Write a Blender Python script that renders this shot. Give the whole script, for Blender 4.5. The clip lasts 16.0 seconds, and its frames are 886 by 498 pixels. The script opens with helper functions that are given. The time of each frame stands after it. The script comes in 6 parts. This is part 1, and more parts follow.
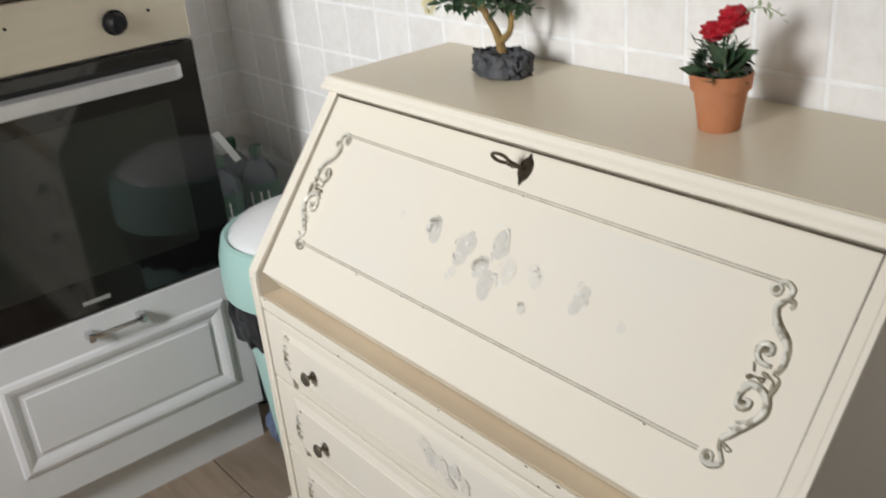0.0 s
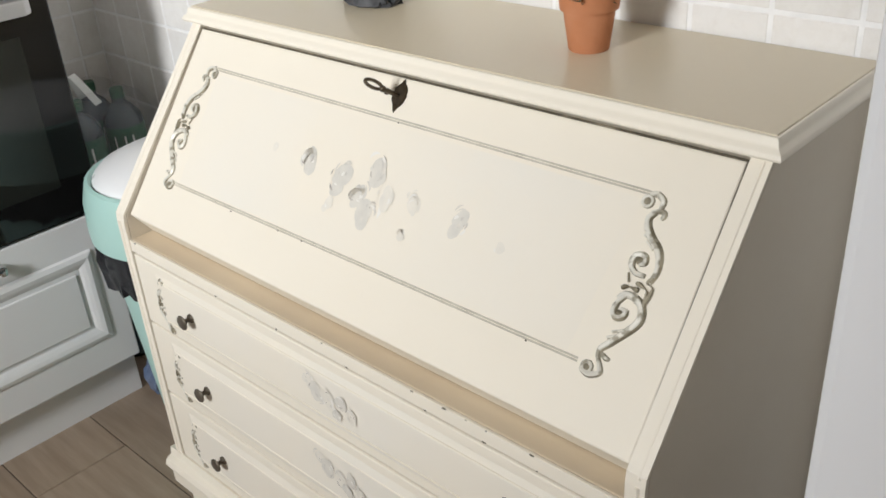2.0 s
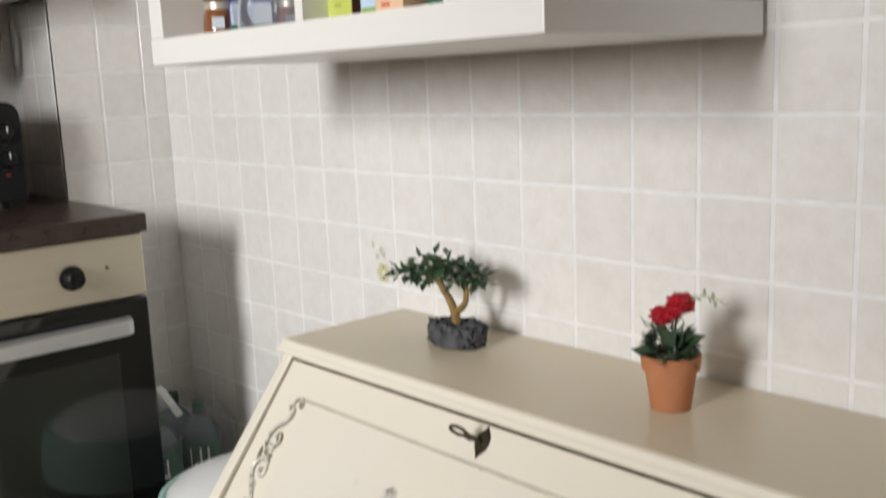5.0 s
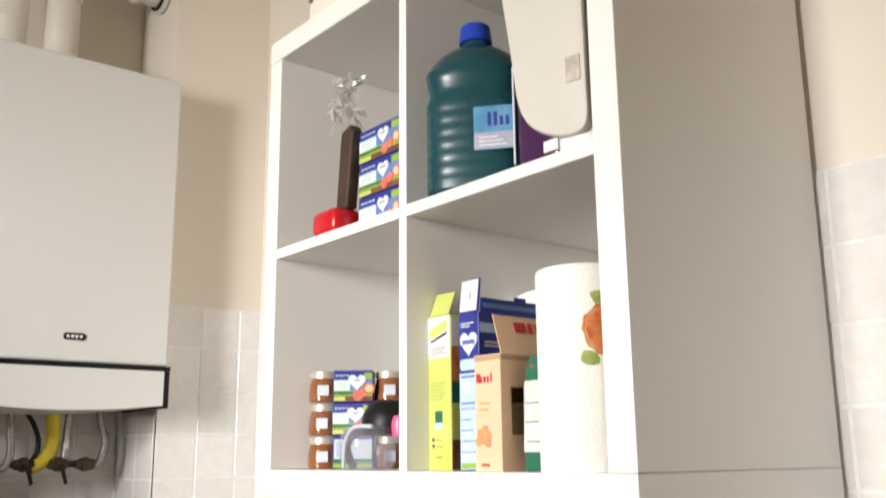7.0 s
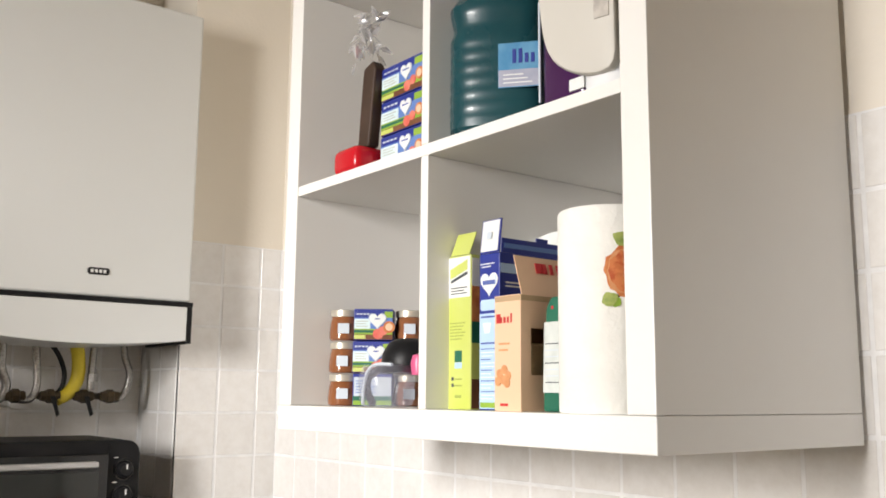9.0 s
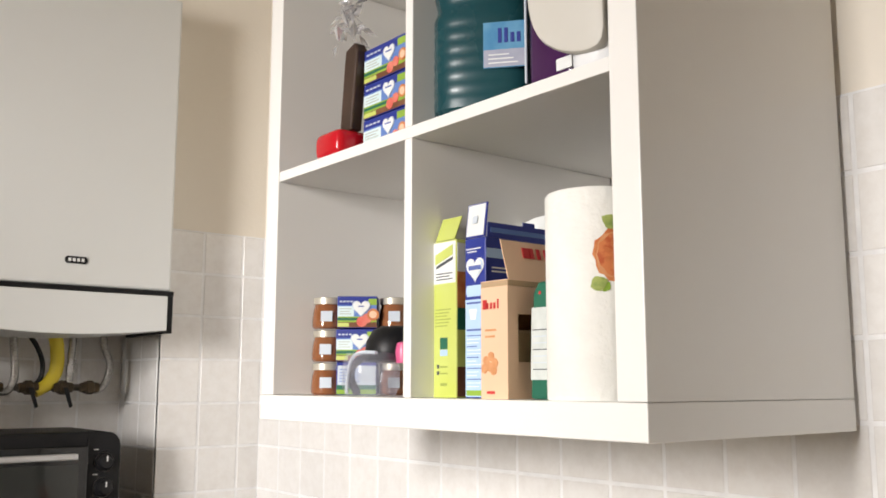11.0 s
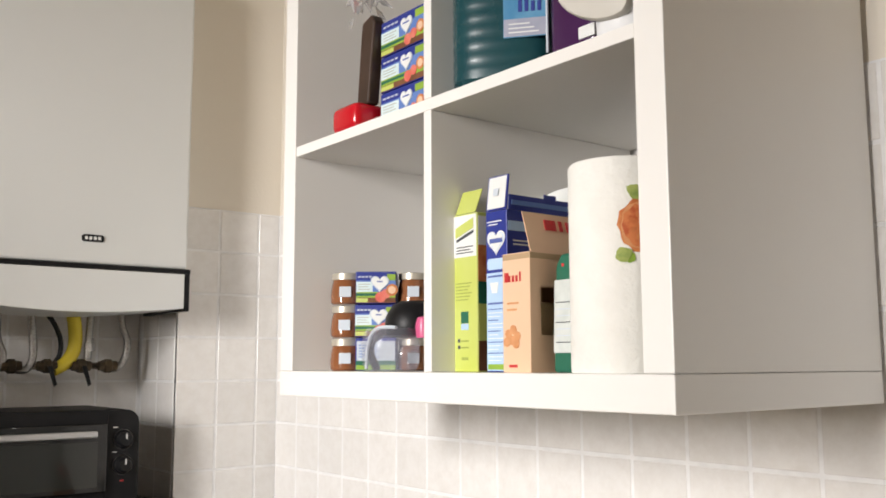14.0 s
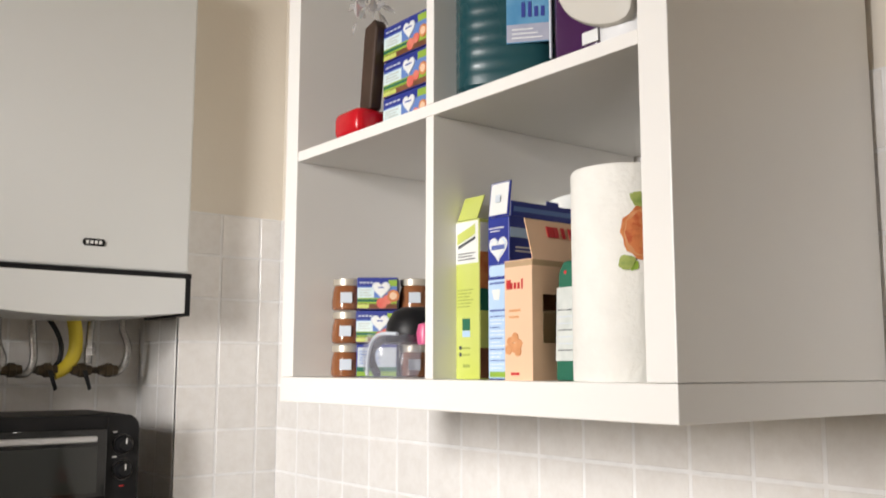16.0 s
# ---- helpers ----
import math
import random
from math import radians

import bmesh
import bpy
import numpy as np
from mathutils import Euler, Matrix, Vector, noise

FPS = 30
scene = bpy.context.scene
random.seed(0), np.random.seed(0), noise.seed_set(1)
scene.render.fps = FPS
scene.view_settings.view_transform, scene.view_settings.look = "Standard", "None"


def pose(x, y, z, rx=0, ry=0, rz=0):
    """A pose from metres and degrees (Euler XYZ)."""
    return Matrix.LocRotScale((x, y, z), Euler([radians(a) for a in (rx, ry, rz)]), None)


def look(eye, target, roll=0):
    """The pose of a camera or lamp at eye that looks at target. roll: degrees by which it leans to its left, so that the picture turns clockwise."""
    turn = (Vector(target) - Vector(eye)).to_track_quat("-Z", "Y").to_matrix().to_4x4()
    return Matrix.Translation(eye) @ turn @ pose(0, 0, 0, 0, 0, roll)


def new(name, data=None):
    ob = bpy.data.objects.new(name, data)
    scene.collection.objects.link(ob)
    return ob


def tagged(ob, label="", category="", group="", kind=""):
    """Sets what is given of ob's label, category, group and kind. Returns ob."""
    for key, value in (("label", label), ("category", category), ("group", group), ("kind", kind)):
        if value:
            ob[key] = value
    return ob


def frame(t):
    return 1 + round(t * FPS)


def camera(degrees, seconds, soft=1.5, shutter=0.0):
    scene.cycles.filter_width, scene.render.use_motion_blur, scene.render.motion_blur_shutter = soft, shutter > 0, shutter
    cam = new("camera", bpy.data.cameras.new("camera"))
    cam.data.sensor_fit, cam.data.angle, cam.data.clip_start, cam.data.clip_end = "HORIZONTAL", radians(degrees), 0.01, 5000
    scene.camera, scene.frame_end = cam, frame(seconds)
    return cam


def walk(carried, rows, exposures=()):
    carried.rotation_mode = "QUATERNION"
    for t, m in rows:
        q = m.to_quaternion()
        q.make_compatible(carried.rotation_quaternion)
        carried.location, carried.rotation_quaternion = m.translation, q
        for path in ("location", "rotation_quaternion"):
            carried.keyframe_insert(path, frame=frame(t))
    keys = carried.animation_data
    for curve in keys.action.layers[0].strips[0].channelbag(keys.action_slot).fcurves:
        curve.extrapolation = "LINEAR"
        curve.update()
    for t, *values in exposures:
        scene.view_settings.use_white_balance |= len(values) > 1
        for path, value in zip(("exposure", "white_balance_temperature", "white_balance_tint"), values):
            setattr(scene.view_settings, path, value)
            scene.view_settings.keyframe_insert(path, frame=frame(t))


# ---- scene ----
cam = camera(50.9, 16.0, soft=1.7, shutter=0.5)
PATH = [
    (0, (2.097, -1.019, 1.314), (0.655, 0.079, 0.468), -5.4),
    (0.5, (2.101, -1.022, 1.298), (0.742, 0.136, 0.397), -4.9),
    (1, (2.107, -1.017, 1.296), (0.818, 0.215, 0.390), -5.0),
    (1.5, (2.096, -1.019, 1.284), (0.847, 0.220, 0.332), -4.6),
    (2, (2.098, -1.022, 1.286), (0.864, 0.225, 0.325), -4.1),
    (2.5, (2.102, -1.029, 1.286), (0.857, 0.214, 0.335), -3.6),
    (3, (2.104, -1.036, 1.287), (0.820, 0.174, 0.346), -3.2),
    (3.2, (2.098, -1.041, 1.286), (0.789, 0.145, 0.349), -2.8),
    (5.3, (2.085, -1.052, 1.364), (0.616, 0.286, 1.138), -2.0),
    (5.5, (2.091, -1.061, 1.372), (0.606, 0.271, 1.225), -1.8),
    (6, (2.096, -1.093, 1.401), (0.576, 0.207, 1.445), -1.5),
    (6.5, (2.108, -1.118, 1.433), (0.587, 0.151, 1.713), -1.4),
    (7, (2.126, -1.134, 1.448), (0.616, 0.104, 1.880), -0.6),
    (7.5, (2.137, -1.146, 1.472), (0.643, 0.075, 2.000), -0.5),
    (8, (2.139, -1.151, 1.477), (0.655, 0.057, 2.061), -0.2),
    (8.5, (2.137, -1.151, 1.463), (0.594, 0.053, 1.876), 0.2),
    (9, (2.119, -1.127, 1.447), (0.561, 0.088, 1.756), 0.5),
    (11.5, (2.096, -1.109, 1.445), (0.556, 0.134, 1.730), 0.0),
    (12, (2.094, -1.110, 1.444), (0.545, 0.124, 1.723), -0.0),
    (12.5, (2.090, -1.108, 1.446), (0.538, 0.124, 1.716), -0.4),
    (13, (2.087, -1.110, 1.443), (0.528, 0.113, 1.711), -0.1),
    (13.5, (2.082, -1.110, 1.441), (0.528, 0.123, 1.700), -0.2),
    (14, (2.080, -1.109, 1.439), (0.518, 0.117, 1.683), -0.2),
    (14.5, (2.076, -1.108, 1.438), (0.505, 0.108, 1.667), -0.1),
    (15, (2.075, -1.106, 1.436), (0.500, 0.107, 1.657), 0.0),
    (15.5, (2.072, -1.099, 1.436), (0.504, 0.125, 1.643), 0.2),
    (16, (2.075, -1.104, 1.442), (0.511, 0.117, 1.696), 0.1),
]
EXPOSURES = [(0, -0.74, 7120, 13), (0.5, -0.8, 7120, 13), (1.0, -0.68, 7120, 13), (3.2, -0.6, 7120, 13), (5.3, -0.92, 7420, 14.5), (6.2, -0.72, 7520, 15.5), (7.0, -0.17, 7720, 16), (8.0, 0.02, 7820, 17), (8.7, -0.1, 7720, 16), (9.2, -0.4, 7670, 16), (11.5, -0.4, 7670, 16.5), (14.0, -0.5, 7670, 16.5), (16, -0.52, 7670, 16.5)]
walk(cam, [(t, look(eye, aim, roll)) for t, eye, aim, roll in PATH], EXPOSURES)

# ---- light ----
world = bpy.data.worlds.new("daylight")
scene.world = world
world.use_nodes = True
sky = world.node_tree.nodes.new("ShaderNodeTexSky")
sky.sky_type, sky.sun_disc = "NISHITA", False
sky.sun_elevation, sky.sun_rotation = radians(35), radians(200)
world.node_tree.links.new(sky.outputs[0], world.node_tree.nodes["Background"].inputs[0])
world.node_tree.nodes["Background"].inputs[1].default_value = 0.12


def area_lamp(name, eye, target, w, h, watts, colour):
    data = bpy.data.lights.new(name, "AREA")
    data.shape, data.size, data.size_y, data.energy, data.color = "RECTANGLE", w, h, watts, colour
    ob = new(name, data)
    ob.matrix_world = look(eye, target)
    return ob


WIN_X0, WIN_X1, WIN_Z0, WIN_Z1, BACK_Y = 1.2, 1.76, 1.42, 2.3, -2.95
lamp = area_lamp("window_daylight", ((WIN_X0 + WIN_X1) / 2, BACK_Y - 0.06, (WIN_Z0 + WIN_Z1) / 2), (0.5, 0, 0.95), WIN_X1 - WIN_X0, WIN_Z1 - WIN_Z0, 43, (0.83, 0.915, 1.0))
lamp.data.spread = radians(84)


# ---- materials ----
def material(name, colour, rough=0.5, metal=0.0, second=None, scale=6.0, detail=0.5, bump=0.0, bump_scale=80.0, stretch=(1, 1, 1), alpha=None, vary=0.0,
             coat=0.0, contrast=(0.35, 0.7), transmission=0.0, ior=1.45, spec=0.5):
    """A procedural surface: two tones mixed by noise at two scales, fine relief, and a little change from piece to piece."""
    m = bpy.data.materials.new(name)
    m.use_nodes = True
    t = m.node_tree
    n, ln = t.nodes, t.links
    b = n["Principled BSDF"]
    b.inputs["Roughness"].default_value, b.inputs["Metallic"].default_value = rough, metal
    b.inputs["IOR"].default_value, b.inputs["Coat Weight"].default_value = ior, coat
    b.inputs["Transmission Weight"].default_value = transmission
    b.inputs["Specular IOR Level"].default_value = spec
    c0 = (*colour, 1)
    c1 = (*(second or tuple(v * 0.88 for v in colour)), 1)
    tc, mp = n.new("ShaderNodeTexCoord"), n.new("ShaderNodeMapping")
    mp.inputs["Scale"].default_value = stretch
    ln.new(tc.outputs["Object"], mp.inputs["Vector"])
    big, ramp, mix = n.new("ShaderNodeTexNoise"), n.new("ShaderNodeValToRGB"), n.new("ShaderNodeMix")
    big.inputs["Scale"].default_value, big.inputs["Detail"].default_value, big.inputs["Roughness"].default_value = scale, 6, detail
    ramp.color_ramp.elements[0].position, ramp.color_ramp.elements[1].position = contrast
    mix.data_type = "RGBA"
    mix.inputs[6].default_value, mix.inputs[7].default_value = c0, c1
    ln.new(mp.outputs[0], big.inputs["Vector"])
    ln.new(big.outputs[0], ramp.inputs[0])
    ln.new(ramp.outputs[0], mix.inputs[0])
    last = mix.outputs[2]
    if vary:
        info, hsv, mr = n.new("ShaderNodeObjectInfo"), n.new("ShaderNodeHueSaturation"), n.new("ShaderNodeMapRange")
        mr.inputs["To Min"].default_value, mr.inputs["To Max"].default_value = 1 - vary, 1 + vary
        ln.new(info.outputs["Random"], mr.inputs["Value"])
        ln.new(mr.outputs[0], hsv.inputs["Value"])
        ln.new(last, hsv.inputs["Color"])
        last = hsv.outputs[0]
        add = n.new("ShaderNodeVectorMath")
        add.operation = "ADD"
        sc = n.new("ShaderNodeVectorMath")
        sc.operation = "SCALE"
        sc.inputs[0].default_value, sc.inputs["Scale"].default_value = (17, 31, 53), 1
        ln.new(info.outputs["Random"], sc.inputs["Scale"])
        ln.new(mp.outputs[0], add.inputs[0])
        ln.new(sc.outputs[0], add.inputs[1])
        ln.new(add.outputs[0], big.inputs["Vector"])
    ln.new(last, b.inputs["Base Color"])
    fine = n.new("ShaderNodeTexNoise")
    fine.inputs["Scale"].default_value, fine.inputs["Detail"].default_value = bump_scale, 4
    ln.new(mp.outputs[0], fine.inputs["Vector"])
    if bump:
        bp = n.new("ShaderNodeBump")
        bp.inputs["Strength"].default_value, bp.inputs["Distance"].default_value = bump, 0.002
        ln.new(fine.outputs[0], bp.inputs["Height"])
        ln.new(bp.outputs[0], b.inputs["Normal"])
    rr = n.new("ShaderNodeMapRange")
    rr.inputs["To Min"].default_value, rr.inputs["To Max"].default_value = max(0.02, rough - 0.06), min(1, rough + 0.08)
    ln.new(big.outputs[0], rr.inputs["Value"])
    ln.new(rr.outputs[0], b.inputs["Roughness"])
    if alpha is not None:
        b.inputs["Alpha"].default_value = alpha
    return m


M = {}
M["tile"] = material("glazed_tile", (0.865, 0.845, 0.82), 0.2, second=(0.79, 0.76, 0.725), scale=34, detail=0.7, bump=0.12, bump_scale=60, vary=0.035, contrast=(0.4, 0.75))
M["grout"] = material("grout", (0.93, 0.925, 0.92), 0.6, scale=30, bump=0.3, bump_scale=300)
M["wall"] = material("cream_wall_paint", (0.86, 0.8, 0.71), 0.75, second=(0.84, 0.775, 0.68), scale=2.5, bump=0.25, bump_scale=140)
# Bright warm tint for the unseen east wall, to warm the light it bounces.
M["wall_warm"] = material("warm_bounce_paint", (0.92, 0.73, 0.5), 0.75, second=(0.9, 0.7, 0.47), scale=2.5, bump=0.25, bump_scale=140)
# Dark tan for the unseen south wall, picked to weaken the light it returns.
M["wall_dim"] = material("low_bounce_paint", (0.5, 0.4, 0.29), 0.75, second=(0.45, 0.36, 0.26), scale=2.5, bump=0.25, bump_scale=140)
M["ceiling"] = material("white_ceiling_paint", (0.83, 0.765, 0.68), 0.85, scale=2, bump=0.2, bump_scale=140)
M["plank"] = material("oak_look_plank", (0.42, 0.32, 0.24), 0.4, second=(0.3, 0.22, 0.16), scale=3.0, detail=0.65, bump=0.12, bump_scale=60, stretch=(1.2, 14, 8), vary=0.12, contrast=(0.3, 0.72))
M["seam"] = material("dark_brown_seam", (0.09, 0.075, 0.05), 0.7, second=(0.3, 0.26, 0.19), scale=40, contrast=(0.5, 0.75))
M["gap"] = material("plank_joint", (0.1, 0.075, 0.055), 0.8)
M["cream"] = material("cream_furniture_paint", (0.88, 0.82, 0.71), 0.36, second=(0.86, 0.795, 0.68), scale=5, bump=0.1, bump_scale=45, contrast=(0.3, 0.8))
# Darker copy of the cream: the shade on the bureau's sides is in the colour.
M["cream_side"] = material("shaded_cream_side", (0.7, 0.63, 0.52), 0.45, second=(0.66, 0.585, 0.475), scale=4, bump=0.1, bump_scale=60)
M["cream_top"] = material("cream_varnished_top", (0.7, 0.61, 0.46), 0.28, second=(0.69, 0.6, 0.45), scale=90, detail=0.5, contrast=(0.2, 0.8))
M["cream_top"].node_tree.links.remove(M["cream_top"].node_tree.nodes["Principled BSDF"].inputs["Roughness"].links[0])
M["panel_grey"] = material("washed_white_panel", (0.84, 0.8, 0.72), 0.38, second=(0.87, 0.805, 0.69), scale=4, bump=0.1, bump_scale=45, contrast=(0.3, 0.7))
M["ledge"] = material("bare_cream_ledge", (0.67, 0.56, 0.42), 0.45, second=(0.61, 0.5, 0.37), scale=7, bump=0.1)
M["antique"] = material("antique_silver_relief", (0.34, 0.31, 0.24), 0.4, 0.1, second=(0.75, 0.725, 0.65), scale=90, bump=0.35, bump_scale=220, contrast=(0.38, 0.5))
M["wash"] = material("brown_grey_wash", (0.17, 0.145, 0.095), 0.55, second=(0.42, 0.375, 0.28), scale=60, contrast=(0.4, 0.66))
M["greyline"] = material("grey_line_paint", (0.5, 0.46, 0.385), 0.5, second=(0.62, 0.58, 0.49), scale=60)
M["bronze"] = material("dark_bronze", (0.07, 0.055, 0.04), 0.35, 0.8, second=(0.14, 0.11, 0.075), scale=90, bump=0.3, bump_scale=150)
M["knob_dark"] = material("dark_pewter", (0.12, 0.1, 0.08), 0.48, 0.6, second=(0.19, 0.165, 0.13), scale=60)
M["rose_grey"] = material("grey_rose_print", (0.57, 0.545, 0.5), 0.45, second=(0.76, 0.72, 0.645), scale=70, contrast=(0.4, 0.65))
M["rose_pale"] = material("pale_rose_print", (0.76, 0.725, 0.655), 0.42, second=(0.83, 0.785, 0.695), scale=60, contrast=(0.35, 0.7))
M["rose_mid"] = material("mid_grey_rose_print", (0.665, 0.64, 0.585), 0.42, second=(0.755, 0.72, 0.65), scale=70, contrast=(0.35, 0.7))
M["rose_light"] = material("whitish_rose_print", (0.85, 0.83, 0.78), 0.42, second=(0.83, 0.8, 0.74), scale=60)
M["rose_dark"] = material("dark_rose_print", (0.4, 0.365, 0.33), 0.5, second=(0.55, 0.51, 0.46), scale=90, contrast=(0.4, 0.6))
M["shelf"] = material("white_laminate", (0.85, 0.835, 0.8), 0.3, second=(0.83, 0.81, 0.775), scale=3, bump=0.03, bump_scale=200)
M["kitchen_white"] = material("white_kitchen_front", (0.85, 0.85, 0.86), 0.3, second=(0.83, 0.83, 0.84), scale=4, bump=0.05)
M["steel_panel"] = material("champagne_steel", (0.62, 0.565, 0.465), 0.38, 0.8, second=(0.6, 0.545, 0.445), scale=3, stretch=(1, 1, 30), bump=0.05)
M["black_glass"] = material("black_oven_glass", (0.006, 0.006, 0.006), 0.05, second=(0.008, 0.008, 0.008), coat=0.3)
M["black"] = material("black_plastic", (0.006, 0.006, 0.007), 0.42, second=(0.012, 0.012, 0.013), scale=20, bump=0.08, bump_scale=300, spec=0.3)
M["worktop"] = material("dark_brown_worktop", (0.035, 0.022, 0.018), 0.28, second=(0.055, 0.034, 0.027), scale=40, bump=0.1, bump_scale=200)
M["chrome"] = material("chrome", (0.72, 0.72, 0.72), 0.2, 1.0, second=(0.6, 0.6, 0.6), scale=20)
M["steel"] = material("braided_steel", (0.42, 0.41, 0.39), 0.34, 0.95, second=(0.22, 0.21, 0.2), scale=220, bump=0.5, bump_scale=400)
M["silver_plastic"] = material("silver_plastic", (0.6, 0.6, 0.6), 0.38, 0.6, scale=9)
M["boiler"] = material("white_enamel", (0.74, 0.75, 0.735), 0.38, second=(0.72, 0.73, 0.71), scale=2, bump=0.03)
M["pvc"] = material("white_flue_plastic", (0.8, 0.765, 0.71), 0.45, second=(0.76, 0.72, 0.655), scale=8, bump=0.05)
M["yellow"] = material("yellow_gas_hose", (0.74, 0.58, 0.05), 0.45, second=(0.66, 0.5, 0.04), scale=20)
M["brass"] = material("tarnished_brass", (0.12, 0.085, 0.05), 0.5, 0.6, second=(0.06, 0.045, 0.03), scale=50, bump=0.4)
M["mint"] = material("mint_plastic", (0.42, 0.66, 0.61), 0.35, second=(0.4, 0.63, 0.58), scale=5)
M["white_plastic"] = material("white_plastic", (0.85, 0.86, 0.87), 0.28, second=(0.83, 0.84, 0.85), scale=5)
M["bag"] = material("black_bin_bag", (0.012, 0.013, 0.016), 0.25, second=(0.02, 0.021, 0.025), scale=12, bump=0.8, bump_scale=25)
M["terracotta"] = material("terracotta", (0.52, 0.2, 0.09), 0.75, second=(0.58, 0.25, 0.13), scale=25, bump=0.25, bump_scale=120)
M["rock"] = material("dark_grey_rock", (0.04, 0.041, 0.045), 0.75, second=(0.11, 0.113, 0.12), scale=40, bump=0.8, bump_scale=90)
M["bark"] = material("yellow_brown_bark", (0.36, 0.23, 0.08), 0.7, second=(0.2, 0.12, 0.045), scale=60, bump=0.6, bump_scale=120)
M["leaf"] = material("dark_green_leaf", (0.035, 0.075, 0.04), 0.32, second=(0.1, 0.16, 0.08), scale=40, vary=0.25)
M["leaf_pale"] = material("pale_leaf", (0.3, 0.36, 0.2), 0.5, second=(0.45, 0.5, 0.34), scale=60)
M["petal"] = material("red_petal", (0.5, 0.012, 0.025), 0.5, second=(0.36, 0.008, 0.018), scale=50)
M["bluebag"] = material("clear_bluish_plastic", (0.07, 0.09, 0.105), 0.22, second=(0.14, 0.165, 0.18), scale=14, bump=0.6, bump_scale=25, alpha=0.8)
M["greenlabel"] = material("green_bottle_label", (0.012, 0.07, 0.035), 0.4, second=(0.02, 0.09, 0.045), scale=20)
M["oven_window"] = material("smoked_glass", (0.018, 0.02, 0.017), 0.06, second=(0.024, 0.026, 0.022), scale=3, coat=0.3)
M["fridge"] = material("white_appliance", (0.82, 0.83, 0.85), 0.3, second=(0.8, 0.81, 0.83), scale=3, bump=0.03, bump_scale=300)
M["lime"] = material("lime_green_card", (0.52, 0.58, 0.12), 0.45, second=(0.58, 0.64, 0.2), scale=8)
M["card_white"] = material("white_card", (0.8, 0.81, 0.79), 0.5, second=(0.77, 0.78, 0.76), scale=9)
M["navy"] = material("navy_blue_card", (0.02, 0.035, 0.24), 0.4, second=(0.025, 0.045, 0.28), scale=9)
M["pale_cyan"] = material("pale_cyan_card", (0.62, 0.76, 0.78), 0.45, second=(0.7, 0.82, 0.82), scale=25)
M["sage"] = material("grey_sage_card", (0.4, 0.43, 0.38), 0.5, second=(0.5, 0.52, 0.47), scale=30)
M["label_grey"] = material("grey_white_label", (0.66, 0.69, 0.66), 0.45, second=(0.56, 0.6, 0.57), scale=60)
M["lavender"] = material("pale_lavender_label", (0.34, 0.36, 0.46), 0.4, second=(0.42, 0.43, 0.52), scale=40)
M["pink_red"] = material("pink_red_print", (0.72, 0.13, 0.1), 0.45, second=(0.8, 0.28, 0.2), scale=60)
M["blue_mid"] = material("mid_blue_card", (0.1, 0.2, 0.5), 0.45, second=(0.14, 0.26, 0.55), scale=9)
M["sky"] = material("light_blue_card", (0.42, 0.6, 0.82), 0.45, second=(0.48, 0.66, 0.85), scale=9)
M["peach"] = material("peach_card", (0.82, 0.55, 0.37), 0.55, second=(0.79, 0.52, 0.34), scale=7)
M["peach_in"] = material("brown_card_inside", (0.5, 0.34, 0.2), 0.7, second=(0.46, 0.31, 0.18), scale=9)
M["red"] = material("red_print", (0.62, 0.04, 0.04), 0.45, second=(0.56, 0.03, 0.035), scale=15)
M["red_gloss"] = material("glossy_red_plastic", (0.6, 0.01, 0.02), 0.2, second=(0.54, 0.01, 0.018), scale=6)
M["green"] = material("deep_green_print", (0.01, 0.12, 0.075), 0.4, second=(0.014, 0.15, 0.09), scale=12)
M["grass"] = material("leaf_green_print", (0.3, 0.46, 0.06), 0.45, second=(0.22, 0.38, 0.05), scale=30)
M["leaf_ink"] = material("dull_leaf_print", (0.2, 0.29, 0.07), 0.6, second=(0.36, 0.42, 0.12), scale=70, contrast=(0.4, 0.6))
M["orange"] = material("orange_print", (0.66, 0.25, 0.09), 0.45, second=(0.55, 0.15, 0.05), scale=60, contrast=(0.4, 0.6))
M["orange_dark"] = material("orange_flesh_print", (0.5, 0.1, 0.035), 0.6, second=(0.64, 0.2, 0.07), scale=90, contrast=(0.42, 0.58))
M["nut"] = material("biscuit_print", (0.72, 0.34, 0.16), 0.5, second=(0.62, 0.26, 0.11), scale=90)
M["brown"] = material("brown_food", (0.16, 0.06, 0.03), 0.4, second=(0.22, 0.09, 0.045), scale=30)
M["dark_brown"] = material("dark_brown_chocolate", (0.045, 0.025, 0.017), 0.4, second=(0.07, 0.04, 0.028), scale=25)
M["puree"] = material("amber_fruit_puree", (0.26, 0.1, 0.045), 0.12, second=(0.24, 0.08, 0.03), scale=15, coat=0.6)
M["lidmetal"] = material("pale_metal_lid", (0.58, 0.54, 0.46), 0.35, 0.4, second=(0.5, 0.46, 0.38), scale=20)
M["ink"] = material("dark_ink", (0.05, 0.06, 0.07), 0.5, second=(0.07, 0.08, 0.09), scale=40)
M["ink_soft"] = material("olive_ink", (0.3, 0.36, 0.08), 0.5, second=(0.34, 0.4, 0.1), scale=40)
M["ink_blue"] = material("blue_ink", (0.08, 0.12, 0.36), 0.5, second=(0.11, 0.16, 0.42), scale=40)
M["paper"] = material("embossed_kitchen_paper", (0.86, 0.85, 0.8), 0.9, second=(0.82, 0.81, 0.76), scale=40, bump=0.9, bump_scale=110)
M["teal"] = material("dark_teal_bottle", (0.006, 0.055, 0.066), 0.27, second=(0.01, 0.07, 0.082), scale=7, bump=0.1, bump_scale=20, coat=0.15)
